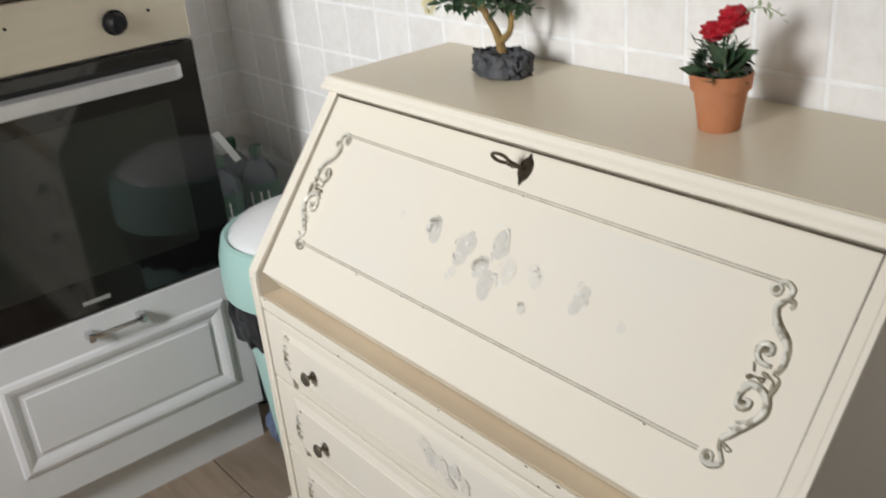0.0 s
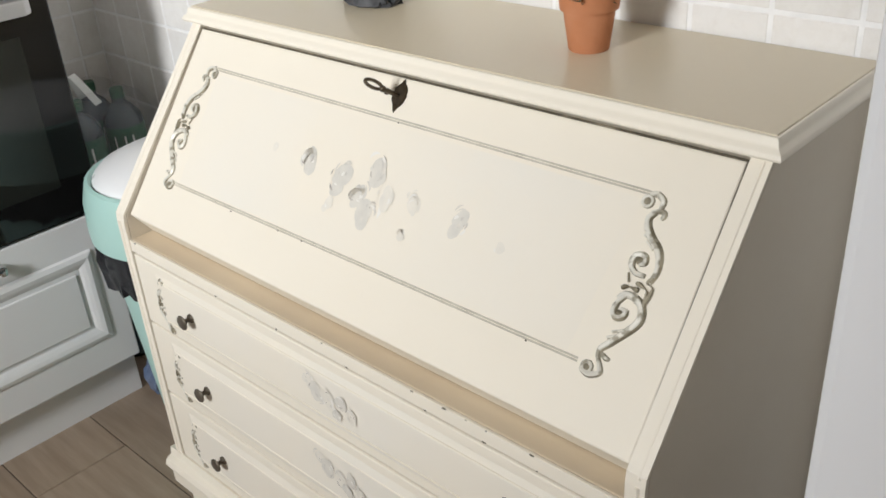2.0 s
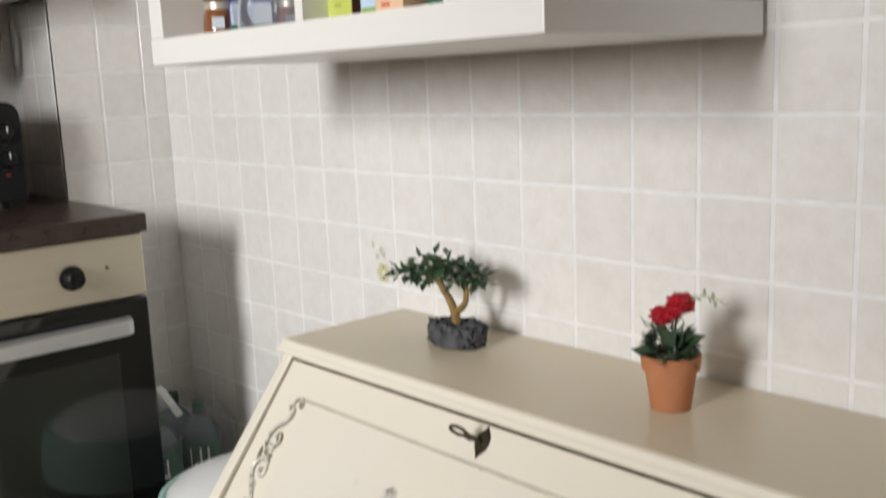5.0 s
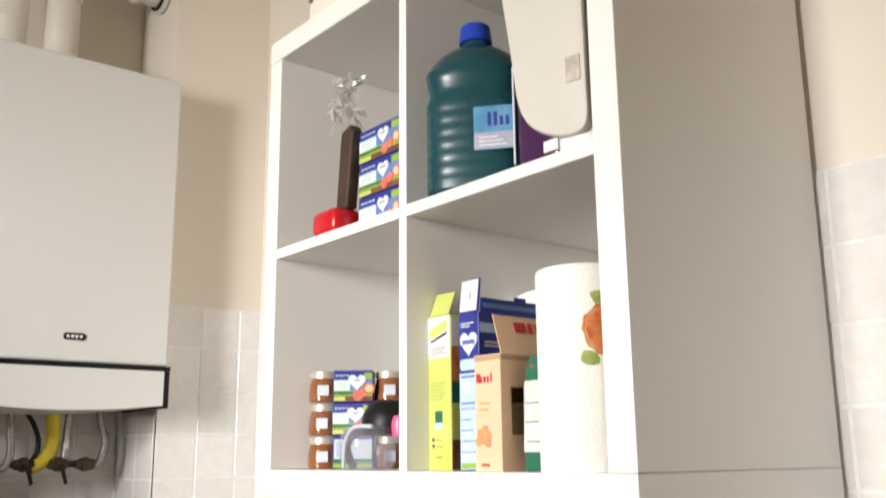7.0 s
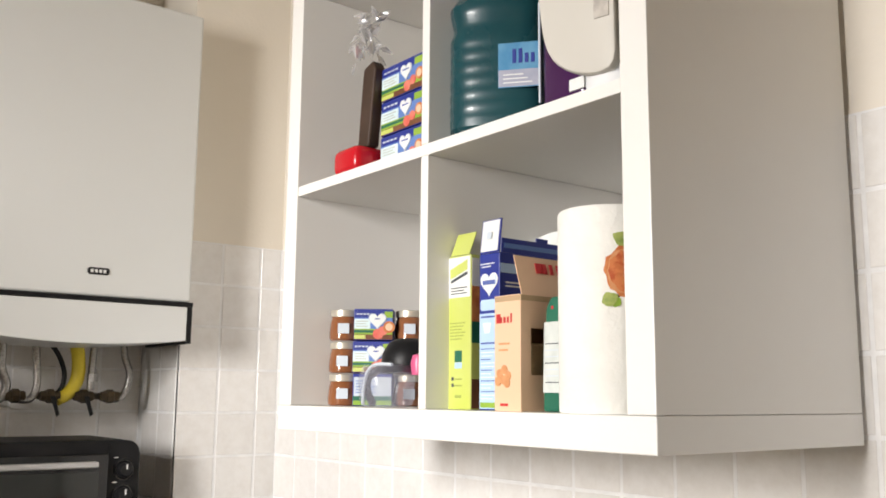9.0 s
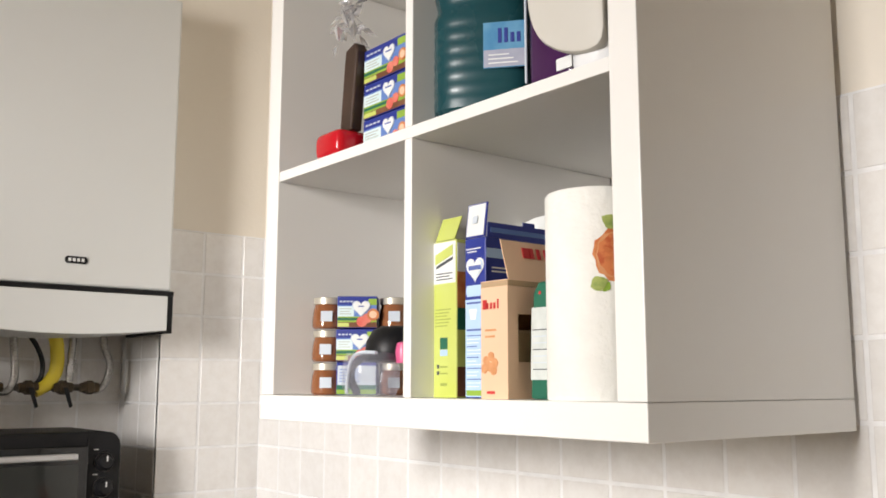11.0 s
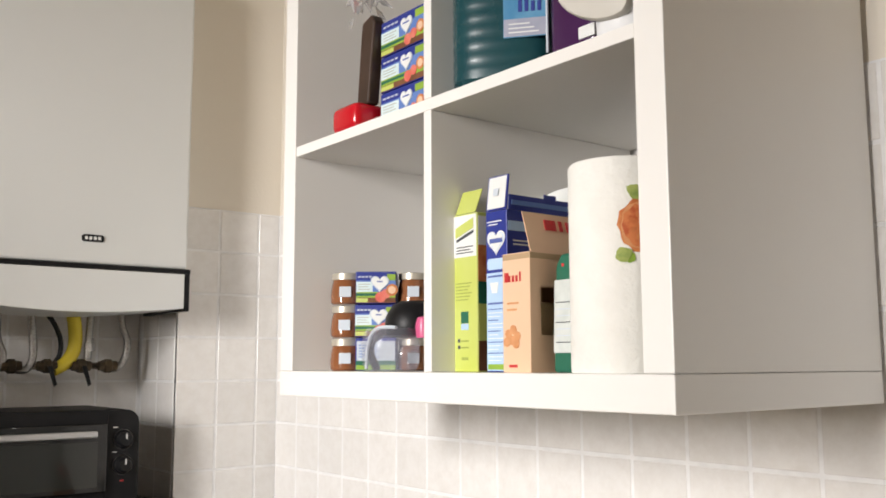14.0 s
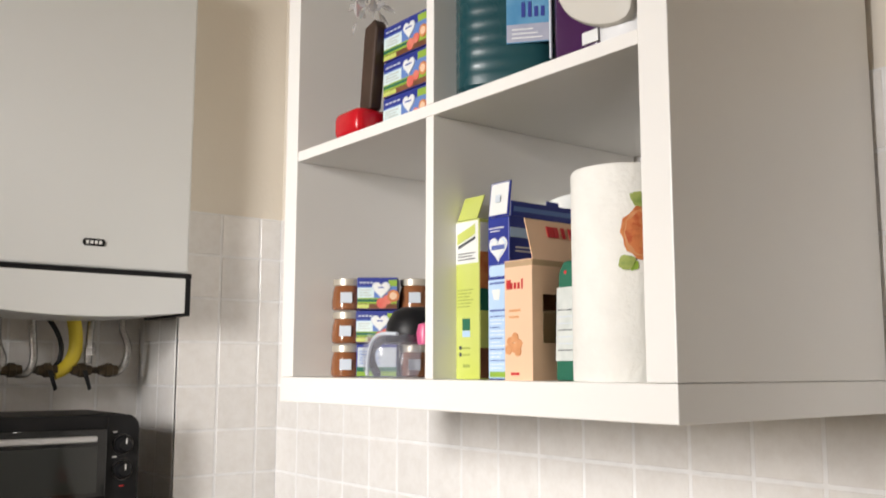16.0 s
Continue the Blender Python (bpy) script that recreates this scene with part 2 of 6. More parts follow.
M["cap_blue"] = material("blue_cap", (0.01, 0.045, 0.4), 0.3, second=(0.015, 0.06, 0.45), scale=10)
M["purple"] = material("dark_purple_bottle", (0.05, 0.012, 0.06), 0.2, second=(0.065, 0.018, 0.08), scale=10, coat=0.3)
M["foam"] = material("cream_padded_vinyl", (0.62, 0.595, 0.54), 0.5, second=(0.58, 0.555, 0.5), scale=5, bump=0.15, bump_scale=90)
M["wicker"] = material("orange_cane_print", (0.7, 0.33, 0.06), 0.5, second=(0.86, 0.56, 0.2), scale=25, stretch=(3, 3, 1), contrast=(0.35, 0.65))
M["clear"] = material("clear_plastic", (0.62, 0.62, 0.72), 0.1, second=(0.4, 0.41, 0.47), scale=30, alpha=0.22, coat=0.5)
M["foil"] = material("clear_cellophane", (0.9, 0.9, 0.91), 0.08, 0.6, second=(0.65, 0.65, 0.68), scale=30, bump=0.9, bump_scale=60, alpha=0.75)
M["pink"] = material("pink_plastic", (0.7, 0.12, 0.26), 0.3, second=(0.64, 0.1, 0.23), scale=10)
M["greyrim"] = material("pale_grey_blue_plastic", (0.6, 0.66, 0.72), 0.3, second=(0.56, 0.62, 0.68), scale=10)
M["decor"] = material("faded_yellow_print", (0.74, 0.66, 0.36), 0.3, second=(0.68, 0.66, 0.5), scale=80)
M["decor_green"] = material("faded_green_print", (0.5, 0.55, 0.42), 0.3, second=(0.6, 0.62, 0.5), scale=80)
M["wrap"] = material("clear_wrap_film", (0.7, 0.73, 0.76), 0.1, second=(0.6, 0.64, 0.68), scale=18, bump=0.5, bump_scale=30, alpha=0.1)
M["bluecloth"] = material("blue_grey_bag_plastic", (0.12, 0.17, 0.28), 0.4, second=(0.2, 0.25, 0.36), scale=25, bump=0.6, bump_scale=50)
M["label_blue"] = material("bright_blue_label", (0.05, 0.24, 0.44), 0.35, second=(0.16, 0.4, 0.58), scale=25)


# ---- building helpers ----
def link(name, bm, mat, parent=None, label="", smooth=False):
    me = bpy.data.meshes.new(name)
    bmesh.ops.recalc_face_normals(bm, faces=bm.faces)
    for f in bm.faces:
        f.smooth = smooth
    bm.to_mesh(me)
    bm.free()
    for one in mat if isinstance(mat, (list, tuple)) else (mat,):
        me.materials.append(M[one] if isinstance(one, str) else one)
    ob = new(name, me)
    if smooth:
        me.set_sharp_from_angle(angle=radians(40))
    if parent is not None:
        ob.parent = parent
        ob.matrix_parent_inverse = Matrix.Translation(-root_place(parent))
    if label:
        ob["label"] = label
    return ob


def root_place(ob):
    return ob.location.copy() if ob.parent is None else Vector((0, 0, 0))


def part(name, bm, mat, parent, label="", smooth=False):
    return link(name, bm, mat, parent, label, smooth)


def thing(name, base, label, category, group="", kind=""):
    ob = new(name)
    ob.location = base
    ob.empty_display_size = 0.05
    return tagged(ob, label, category, group, kind)


def box(x0, x1, y0, y1, z0, z1, bevel=0.0, bm=None, seg=2):
    own = bmesh.new()
    bmesh.ops.create_cube(own, size=1, matrix=Matrix.LocRotScale(((x0 + x1) / 2, (y0 + y1) / 2, (z0 + z1) / 2), None, (abs(x1 - x0), abs(y1 - y0), abs(z1 - z0))))
    if bevel:
        bmesh.ops.bevel(own, geom=own.edges[:], offset=bevel, segments=seg, profile=0.5, affect="EDGES")
    return merge(bm, own)


def merge(bm, own, m=None):
    if m is not None:
        bmesh.ops.transform(own, matrix=m, verts=own.verts)
    if bm is None:
        return own
    me = bpy.data.meshes.new("tmp")
    own.to_mesh(me)
    own.free()
    bm.from_mesh(me)
    bpy.data.meshes.remove(me)
    return bm


def prism(points, axis, lo, hi, bevel=0.0, bm=None):
    """Extrudes a closed outline. axis 'x': points are (y, z); 'y': (x, z); 'z': (x, y)."""
    own = bmesh.new()
    at = {"x": lambda p, v: (v, p[0], p[1]), "y": lambda p, v: (p[0], v, p[1]), "z": lambda p, v: (p[0], p[1], v)}[axis]
    a, b = [own.verts.new(at(p, lo)) for p in points], [own.verts.new(at(p, hi)) for p in points]
    own.faces.new(a)
    own.faces.new(b[::-1])
    for i in range(len(points)):
        j = (i + 1) % len(points)
        own.faces.new((a[i], b[i], b[j], a[j]))
    bmesh.ops.recalc_face_normals(own, faces=own.faces)
    if bevel:
        bmesh.ops.bevel(own, geom=own.edges[:], offset=bevel, segments=2, profile=0.5, affect="EDGES")
    return merge(bm, own)


def lathe(profile, centre=(0, 0, 0), segs=32, bm=None, m=None):
    """Turns (radius, height) points round the vertical through centre."""
    own = bmesh.new()
    rings = []
    for r, z in profile:
        if r < 1e-6:
            rings.append([own.verts.new((0, 0, z))])
        else:
            rings.append([own.verts.new((r * math.cos(2 * math.pi * i / segs), r * math.sin(2 * math.pi * i / segs), z)) for i in range(segs)])
    for a, b in zip(rings, rings[1:]):
        for i in range(segs):
            j = (i + 1) % segs
            q = [a[i % len(a)], a[j % len(a)], b[j % len(b)], b[i % len(b)]]
            q = list(dict.fromkeys(q))
            if len(q) > 2:
                own.faces.new(q)
    return merge(bm, own, Matrix.Translation(centre) @ (m or Matrix()))


def tube(points, radius, segs=10, bm=None, taper=None, closed_ends=True):
    """A round bar along a smooth path through points; taper(u) scales its radius."""
    pts = [Vector(p) for p in points]
    fine = []
    for i in range(len(pts) - 1):
        p0, p1, p2, p3 = pts[max(i - 1, 0)], pts[i], pts[i + 1], pts[min(i + 2, len(pts) - 1)]
        n = 6 if len(pts) > 2 else 1
        for k in range(n):
            u = k / n
            fine.append(0.5 * (2 * p1 + (p2 - p0) * u + (2 * p0 - 5 * p1 + 4 * p2 - p3) * u * u + (3 * p1 - p0 - 3 * p2 + p3) * u ** 3))
    fine.append(pts[-1])
    own, rings = bmesh.new(), []
    side = None
    for i, p in enumerate(fine):
        d = (fine[min(i + 1, len(fine) - 1)] - fine[max(i - 1, 0)]).normalized()
        if side is None:
            side = d.orthogonal().normalized()
        side = (side - d * side.dot(d)).normalized()
        up = d.cross(side)
        r = radius * (taper(i / (len(fine) - 1)) if taper else 1)
        rings.append([own.verts.new(p + r * (math.cos(2 * math.pi * k / segs) * side + math.sin(2 * math.pi * k / segs) * up)) for k in range(segs)])
    for a, b in zip(rings, rings[1:]):
        for k in range(segs):
            own.faces.new((a[k], a[(k + 1) % segs], b[(k + 1) % segs], b[k]))
    if closed_ends:
        own.faces.new(rings[0][::-1])
        own.faces.new(rings[-1])
    return merge(bm, own)


def structure(name, bm, mat, label, category):
    return tagged(link(name, bm, mat), label, category, kind="structure")


# ---- room ----
P = 0.1025                      # tile pitch
TOP_TILE, CEIL = 1.297 + 5 * P, 2.79
NICHE_X, COL_Y = -0.235, -0.262
RIGHT_X = 2.64
wall_a = structure("wall_north", box(NICHE_X - 0.1, RIGHT_X, 0.004, 0.12, 0, CEIL), "wall", "cream painted wall above square beige tiles", "wall")
part("grout_bed", box(0, RIGHT_X - 0.01, 0.0, 0.004, 0, TOP_TILE), "grout", wall_a, "pale grout between tiles")
column = structure("wall_column", box(NICHE_X, -0.004, COL_Y + 0.004, 0.004, 0, CEIL), "wall", "cream painted wall pier with beige tiles below", "wall")
part("grout_bed", box(-0.004, 0.0, COL_Y, -0.0, 0, TOP_TILE), "grout", column)
part("grout_bed", box(NICHE_X, 0.0, COL_Y - 0.0005, COL_Y + 0.004, 0, TOP_TILE), "grout", column)
wall_w = structure("wall_west", box(NICHE_X - 0.12, NICHE_X - 0.004, BACK_Y, 0.004, 0, CEIL), "wall", "cream painted wall behind the kitchen units, tiled below", "wall")
part("grout_bed", box(NICHE_X - 0.004, NICHE_X, -1.6, COL_Y, 0.9, TOP_TILE), "grout", wall_w)
# Added partition, out of view: blocks window light from the niche below the boiler.
structure("niche_shade_wall", box(NICHE_X - 0.004, 0.62, -1.64, -1.52, 0, 1.72), "wall", "unseen cream partition at the worktop's end, added to shade the niche", "wall")
# Closes the room out of view and acts as a warm reflector.
structure("wall_east", box(RIGHT_X, RIGHT_X + 0.12, BACK_Y, 0.12, 0, CEIL), "wall_warm", "unseen plain wall, tinted warm to bounce warm fill light", "wall")
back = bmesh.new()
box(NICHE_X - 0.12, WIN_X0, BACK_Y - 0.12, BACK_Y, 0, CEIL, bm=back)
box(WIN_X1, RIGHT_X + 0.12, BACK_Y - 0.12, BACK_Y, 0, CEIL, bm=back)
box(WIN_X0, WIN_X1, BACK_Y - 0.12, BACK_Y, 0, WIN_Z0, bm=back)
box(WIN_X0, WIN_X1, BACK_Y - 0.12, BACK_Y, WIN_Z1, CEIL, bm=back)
# Its dark colour holds down the fill light in shelf and niche.
structure("wall_south", back, "wall_dim", "unseen wall with the window opening, darkened to cut bounce light", "wall")
structure("ceiling", box(NICHE_X - 0.12, RIGHT_X + 0.12, BACK_Y - 0.12, 0.12, CEIL, CEIL + 0.1), "ceiling", "plain off-white painted ceiling", "ceiling")
floor = structure("floor", box(NICHE_X - 0.12, RIGHT_X + 0.12, BACK_Y - 0.12, 0.12, -0.1, -0.003), "gap", "brown oak-look plank floor", "floor")
frame_w = structure("window_1", box(WIN_X0, WIN_X1, BACK_Y - 0.05, BACK_Y - 0.01, WIN_Z0, WIN_Z0 + 0.05, 0.004), "white_plastic", "white framed window letting in daylight", "window")
for bx in ((WIN_X0, WIN_X0 + 0.05), (WIN_X1 - 0.05, WIN_X1)):
    part("window_frame", box(bx[0], bx[1], BACK_Y - 0.05, BACK_Y - 0.01, WIN_Z0 + 0.05, WIN_Z1, 0.004), "white_plastic", frame_w)

# ---- fridge beside the bureau ----
fridge = thing("fridge", (2.25, -0.3, 0), "tall smooth white fridge beside the bureau", "fridge")
part("body", box(1.95, 2.55, -0.52, -0.02, 0.03, 1.75, 0.006), "fridge", fridge)
part("door", box(1.95, 2.55, -0.578, -0.526, 0.06, 1.75, 0.008), "fridge", fridge)
for fx in (2.0, 2.5):
    part("foot", box(fx - 0.02, fx + 0.02, -0.48, -0.44, 0, 0.03), "black", fridge)


# ---- writing bureau ----
bureau = thing("writing_bureau", (1.305, -0.2, 0), "cream painted bureau with sloping lid, grey scrolls and rose motifs", "bureau")
BX0, BX1 = 0.838, 1.772          # outer sides
BF = -0.448                      # drawer front plane


def lid_at(x, z, out=0.0):
    """A point on the sloping lid at height z, raised by out."""
    s = 0.77
    n = Vector((0, -1, s)).normalized()
    return Vector((x, -0.258 - s * (0.922 - z), z)) + n * out


BT = 0.954                       # height of the bureau's top
part("top", box(BX0, BX1, -0.2545, -0.005, 0.944, BT, 0.0008), "cream_top", bureau, "varnished cream top board")


def top_moulding():
    """An ogee moulding mitred round the front and both ends of the top."""
    prof = [(0.0, 0.9525), (0.0025, 0.952), (0.0045, 0.9495), (0.005, 0.946), (0.0065, 0.9425), (0.0095, 0.94), (0.0115, 0.9375), (0.012, 0.9345), (0.0105, 0.932), (0.006, 0.931), (0.0035, 0.93), (0.003, 0.929), (-0.02, 0.929)]
    bm, loops = bmesh.new(), []
    for o, z in prof:
        loops.append([bm.verts.new(p) for p in ((BX0 + 0.0005 - o, -0.005, z), (BX0 + 0.0005 - o, -0.255 - o, z), (BX1 - 0.0005 + o, -0.255 - o, z), (BX1 - 0.0005 + o, -0.005, z))])
    for a_, b_ in zip(loops, loops[1:]):
        for k in range(3):
            bm.faces.new((a_[k], a_[k + 1], b_[k + 1], b_[k]))
    return bm


part("top_moulding", top_moulding(), "cream", bureau, "stepped cream moulding under the top", True)
side_outline = [(-0.008, 0.93), (-0.25, 0.93), (-0.446, 0.684), (BF, 0.672), (BF, 0.15), (-0.008, 0.15)]
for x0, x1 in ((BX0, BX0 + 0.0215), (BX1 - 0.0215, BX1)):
    part("side_panel", prism(side_outline, "x", x0, x1, 0.002), "cream_side", bureau, "plain cream side panel, its shade put into the colour")
    # painted front edge of the side
    edge = bmesh.new()
    prism([(-0.2525, 0.93), (-0.2555, 0.93), (-0.4515, 0.684), (-0.4535, 0.672), (-0.4535, 0.15), (-0.4485, 0.15), (-0.4485, 0.672), (-0.4465, 0.684)], "x", x0, x1, bm=edge)
    part("edge_strip", edge, "cream", bureau)
    bead = bmesh.new()
    xm = x0 + 0.008 if x0 < 1 else x1 - 0.008
    tube([(xm, -0.2575, 0.926), (xm, -0.452, 0.68)], 0.0025, 6, bead)
    tube([(xm, -0.4535, 0.672), (xm, -0.4535, 0.155)], 0.0025, 6, bead)
    part("bead", bead, "cream", bureau)
part("back_panel", box(BX0 + 0.0215, BX1 - 0.0215, -0.014, -0.006, 0.15, 0.925), "cream_side", bureau)
inner0, inner1 = BX0 + 0.0215, BX1 - 0.0215
# sloping lid
a, b = lid_at(0, 0.9222), lid_at(0, 0.683)
lid_outline = [(a.y, a.z), (b.y, b.z), (-0.413, 0.6435), (-0.39, 0.6435), (a.y + 0.03, a.z)]
lid = part("lid", prism(lid_outline, "x", inner0 + 0.003, inner1 - 0.003, 0.002), "cream", bureau, "sloping cream fall-front lid")
part("lid_gap", box(inner0, inner1, -0.24, -0.2, 0.64, 0.9), "gap", bureau, "dark gap behind lid")
part("ledge", box(inner0, inner1, BF + 0.001, -0.2, 0.622, 0.642, 0.002), "ledge", bureau, "worn beige ledge below the lid")
part("ledge_strip", box(inner0, inner1, BF - 0.004, BF + 0.0005, 0.6225, 0.6415, 0.001), "cream", bureau)

# dark worn seam along the lid's top and sides
part("lid_seam", tube([lid_at(inner0 + 0.002, 0.9236, -0.0006), lid_at(inner1 - 0.002, 0.9236, -0.0006)], 0.0013, 6), "seam", bureau, "dark seam over the lid")
part("lid_seam", tube([lid_at(inner1 - 0.0015, 0.9236, 0.0002), lid_at(inner1 - 0.0015, 0.69, 0.0002)], 0.0015, 6), "seam", bureau, "dark seam beside the lid")

# carved scroll relief: strokes in (u across, v along), reused
UPPER_STROKES = [
    [(-0.007, 0.073), (-0.012, 0.066), (-0.01, 0.057), (-0.003, 0.048), (0.008, 0.039), (0.014, 0.029), (0.016, 0.016), (0.013, 0.005)],
    [(0.006, 0.01), (-0.004, 0.01), (-0.011, 0.015), (-0.012, 0.023), (-0.008, 0.028), (-0.001, 0.028), (0.001, 0.022), (-0.004, 0.019)],
    [(-0.02, 0.089), (-0.012, 0.09), (-0.004, 0.085), (-0.004, 0.076)],
    [(-0.012, 0.072), (-0.001, 0.075), (0.002, 0.071), (0.0, 0.067)],
    [(0.004, 0.037), (-0.005, 0.043)],
    [(-0.002, 0.047), (-0.01, 0.048)],
]
LOWER_STROKES = [
    [(-0.012, -0.019), (-0.006, -0.013), (0.004, -0.013), (0.014, -0.019), (0.018, -0.03), (0.014, -0.041), (-0.003, -0.063), (-0.01, -0.072), (-0.009, -0.081)],
    [(-0.005, -0.014), (-0.011, -0.023), (-0.012, -0.032), (-0.008, -0.037), (-0.001, -0.035), (0.001, -0.029), (-0.005, -0.028)],
    [(0.007, -0.046), (-0.005, -0.052)],
    [(0.001, -0.054), (-0.008, -0.059)],
    [(-0.007, -0.075), (-0.002, -0.078), (0.003, -0.078)],
    [(-0.009, -0.081), (-0.002, -0.092), (-0.007, -0.097), (-0.014, -0.099), (-0.021, -0.096), (-0.019, -0.09), (-0.013, -0.091)],
]
KNOT_STROKES = [
    [(-0.012, -0.008), (-0.004, -0.005), (0.006, -0.006)],
    [(-0.011, 0.008), (-0.007, -0.001)],
    [(0.001, 0.001), (0.009, -0.001), (0.015, -0.005), (0.017, -0.022)],
    [(0.017, 0.011), (0.012, 0.004), (0.019, 0.0), (0.017, -0.015)],
]


def rounded(line, steps=3):
    """The stroke with its bends rounded off."""
    if len(line) < 3:
        return line
    pts = [line[0]] + line + [line[-1]]
    out = []
    for a, b, c, d in zip(pts, pts[1:], pts[2:], pts[3:]):
        for k in range(steps):
            t = k / steps
            out.append(tuple(0.5 * (2 * q + (r - p) * t + (2 * p - 5 * q + 4 * r - e) * t * t + (3 * q - p - 3 * r + e) * t ** 3) for p, q, r, e in zip(a, b, c, d)))
    return out + [line[-1]]


def scroll(place, flip=1, size=1.0, extra=0.0):
    """The relief laid on a plane: place(u, v, out) gives the point."""
    bm = bmesh.new()
    for strokes in (UPPER_STROKES, LOWER_STROKES):
        for k, line in enumerate(strokes):
            r = ((0.0036, 0.0029, 0.0026, 0.0021, 0.0019, 0.0019) if strokes is UPPER_STROKES else (0.0036, 0.0029, 0.0019, 0.0019, 0.0021, 0.0025))[k] * size + extra
            tube([place(flip * u * size, v * size, 0.0008) for u, v in rounded(line)], r, 6, bm, taper=lambda u: 0.5 + 0.65 * math.sin(math.pi * min(1, 0.12 + 0.8 * u)))
    for cu, cv in ((-0.02, 0.081), (-0.017, -0.093)):
        turns = [(cu + 0.0052 * math.cos(t * 0.7), cv + 0.0052 * math.sin(t * 0.7)) for t in range(10)]
        tube([place(flip * u * size, v * size, 0.0008) for u, v in turns], 0.0017 * size + extra, 6, bm)
    for u, v in ((-0.02, 0.081), (-0.005, 0.023), (-0.005, -0.033), (-0.017, -0.093)):
        bmesh.ops.create_icosphere(bm, subdivisions=2, radius=0.0031 * size + extra * 2, matrix=Matrix.Translation(place(flip * u * size, v * size, 0.0004)))
    return bm


def knot(place, flip=1, size=1.0):
    bm = bmesh.new()
    for k, line in enumerate(KNOT_STROKES):
        tube([place(flip * u * size, v * size, 0.002) for u, v in rounded(line)], (0.0026, 0.0012, 0.0021, 0.0021)[k] * size, 6, bm, taper=lambda u: 0.7 + 0.4 * math.sin(9 * u))
    return bm


def on_lid(x, v, out=0.0):
    return lid_at(x, 0.81 + v * 0.79, out)


LX0, LX1, LVT, LVB = 0.937, 1.673, 0.088, -0.092
for cx, flip in ((1.687, 1), (0.914, -1)):
    laid = lambda u, v, o, c=cx: on_lid(c + u, v, o)
    part("scroll_wash", scroll(lambda u, v, o, f=laid: f(u + 0.0007, v - 0.0003, -0.0012), flip, 1.0, 0.001), "wash", lid, "dark brown-grey wash round the scroll", True)
    part("scroll_relief", scroll(laid, flip), "antique", lid, "antique silver carved scroll", True)
    part("scroll_knot", knot(laid, flip), "wash", lid, "dark ribbon knot of the scroll", True)
for v in (LVT, LVB):
    x0, x1 = (LX0 - 0.003, LX1 + 0.005) if v > 0 else (LX0, LX1 - 0.015)
    for dv in (0, 0.003):
        part("panel_line", tube([on_lid(x0, v + dv, 0), on_lid(x1, v + dv, 0)], 0.0011, 6), "greyline", lid, "fine grey moulded line")


wash_plate = bmesh.new()
wp = [wash_plate.verts.new(on_lid(x, v, 0.0003)) for x, v in ((LX0 + 0.012, LVB + 0.006), (LX1 - 0.03, LVB + 0.006), (LX1 - 0.012, LVT - 0.006), (LX0 + 0.004, LVT - 0.006))]
wash_plate.faces.new(wp)
part("washed_field", wash_plate, "panel_grey", lid, "washed off-white centre field")


# rose motifs: petals laid on the lid
ROSE_TONES = ("rose_mid", "rose_grey", "rose_light", "rose_dark")


def petals(place, cx, cv, r, seed, n=11, dark=2, stretch=1.25, base=0.0):
    """A brushed rose: a pale uneven blot, crescent strokes in three tones, and a few dark touches."""
    rnd = random.Random(seed)
    bm = bmesh.new()
    lean = rnd.uniform(-0.5, 0.5)

    def at(u, v, out):
        return place(cx + u * math.cos(lean) - v * math.sin(lean) * stretch, cv + u * math.sin(lean) + v * math.cos(lean) * stretch, out)

    def shape(ring, tone, out):
        f = bm.faces.new([bm.verts.new(at(u, v, out)) for u, v in ring])
        f.material_index = tone

    for b_ in range(2):
        ou, ov = rnd.uniform(-0.25, 0.25) * r, (rnd.uniform(-0.2, 0.2) - 0.35 * b_) * r
        wob = [rnd.uniform(0.5, 0.95) for k in range(7)]
        ring = []
        for k in range(28):
            q = k / 4
            k0, f_ = int(q) % 7, q - int(q)
            rad = r * (0.95 - 0.25 * b_) * (wob[k0] * (1 - f_) + wob[(k0 + 1) % 7] * f_)
            ring.append((ou + rad * math.cos(k * math.pi / 14), ov + rad * math.sin(k * math.pi / 14)))
        shape(ring, 0, base + 0.0003 + 0.00003 * b_)
    for i in range(n):
        ang, d = rnd.uniform(0, 6.28), r * rnd.uniform(0.15, 0.72)
        ou, ov = rnd.uniform(-0.3, 0.3) * r, rnd.uniform(-0.3, 0.3) * r
        span, wide = rnd.uniform(0.35, 0.9), r * rnd.uniform(0.06, 0.17)
        if i >= n - dark:
            tone, wide, span = 3, r * rnd.uniform(0.04, 0.08), rnd.uniform(0.25, 0.5)
        else:
            tone = (1, 0, 2, 0, 1, 0)[i % 6]
        outer = [(ou + (d + wide * math.sin(math.pi * k / 7)) * math.cos(ang + span * (k / 7 - 0.5) * 2), ov + (d + wide * math.sin(math.pi * k / 7)) * math.sin(ang + span * (k / 7 - 0.5) * 2)) for k in range(8)]
        inner = [(ou + (d - wide * 0.6 * math.sin(math.pi * k / 7)) * math.cos(ang + span * (k / 7 - 0.5) * 2), ov + (d - wide * 0.6 * math.sin(math.pi * k / 7)) * math.sin(ang + span * (k / 7 - 0.5) * 2)) for k in range(6, 0, -1)]
        shape(outer + inner, tone, base + 0.0004 + 0.00001 * i)
    return bm


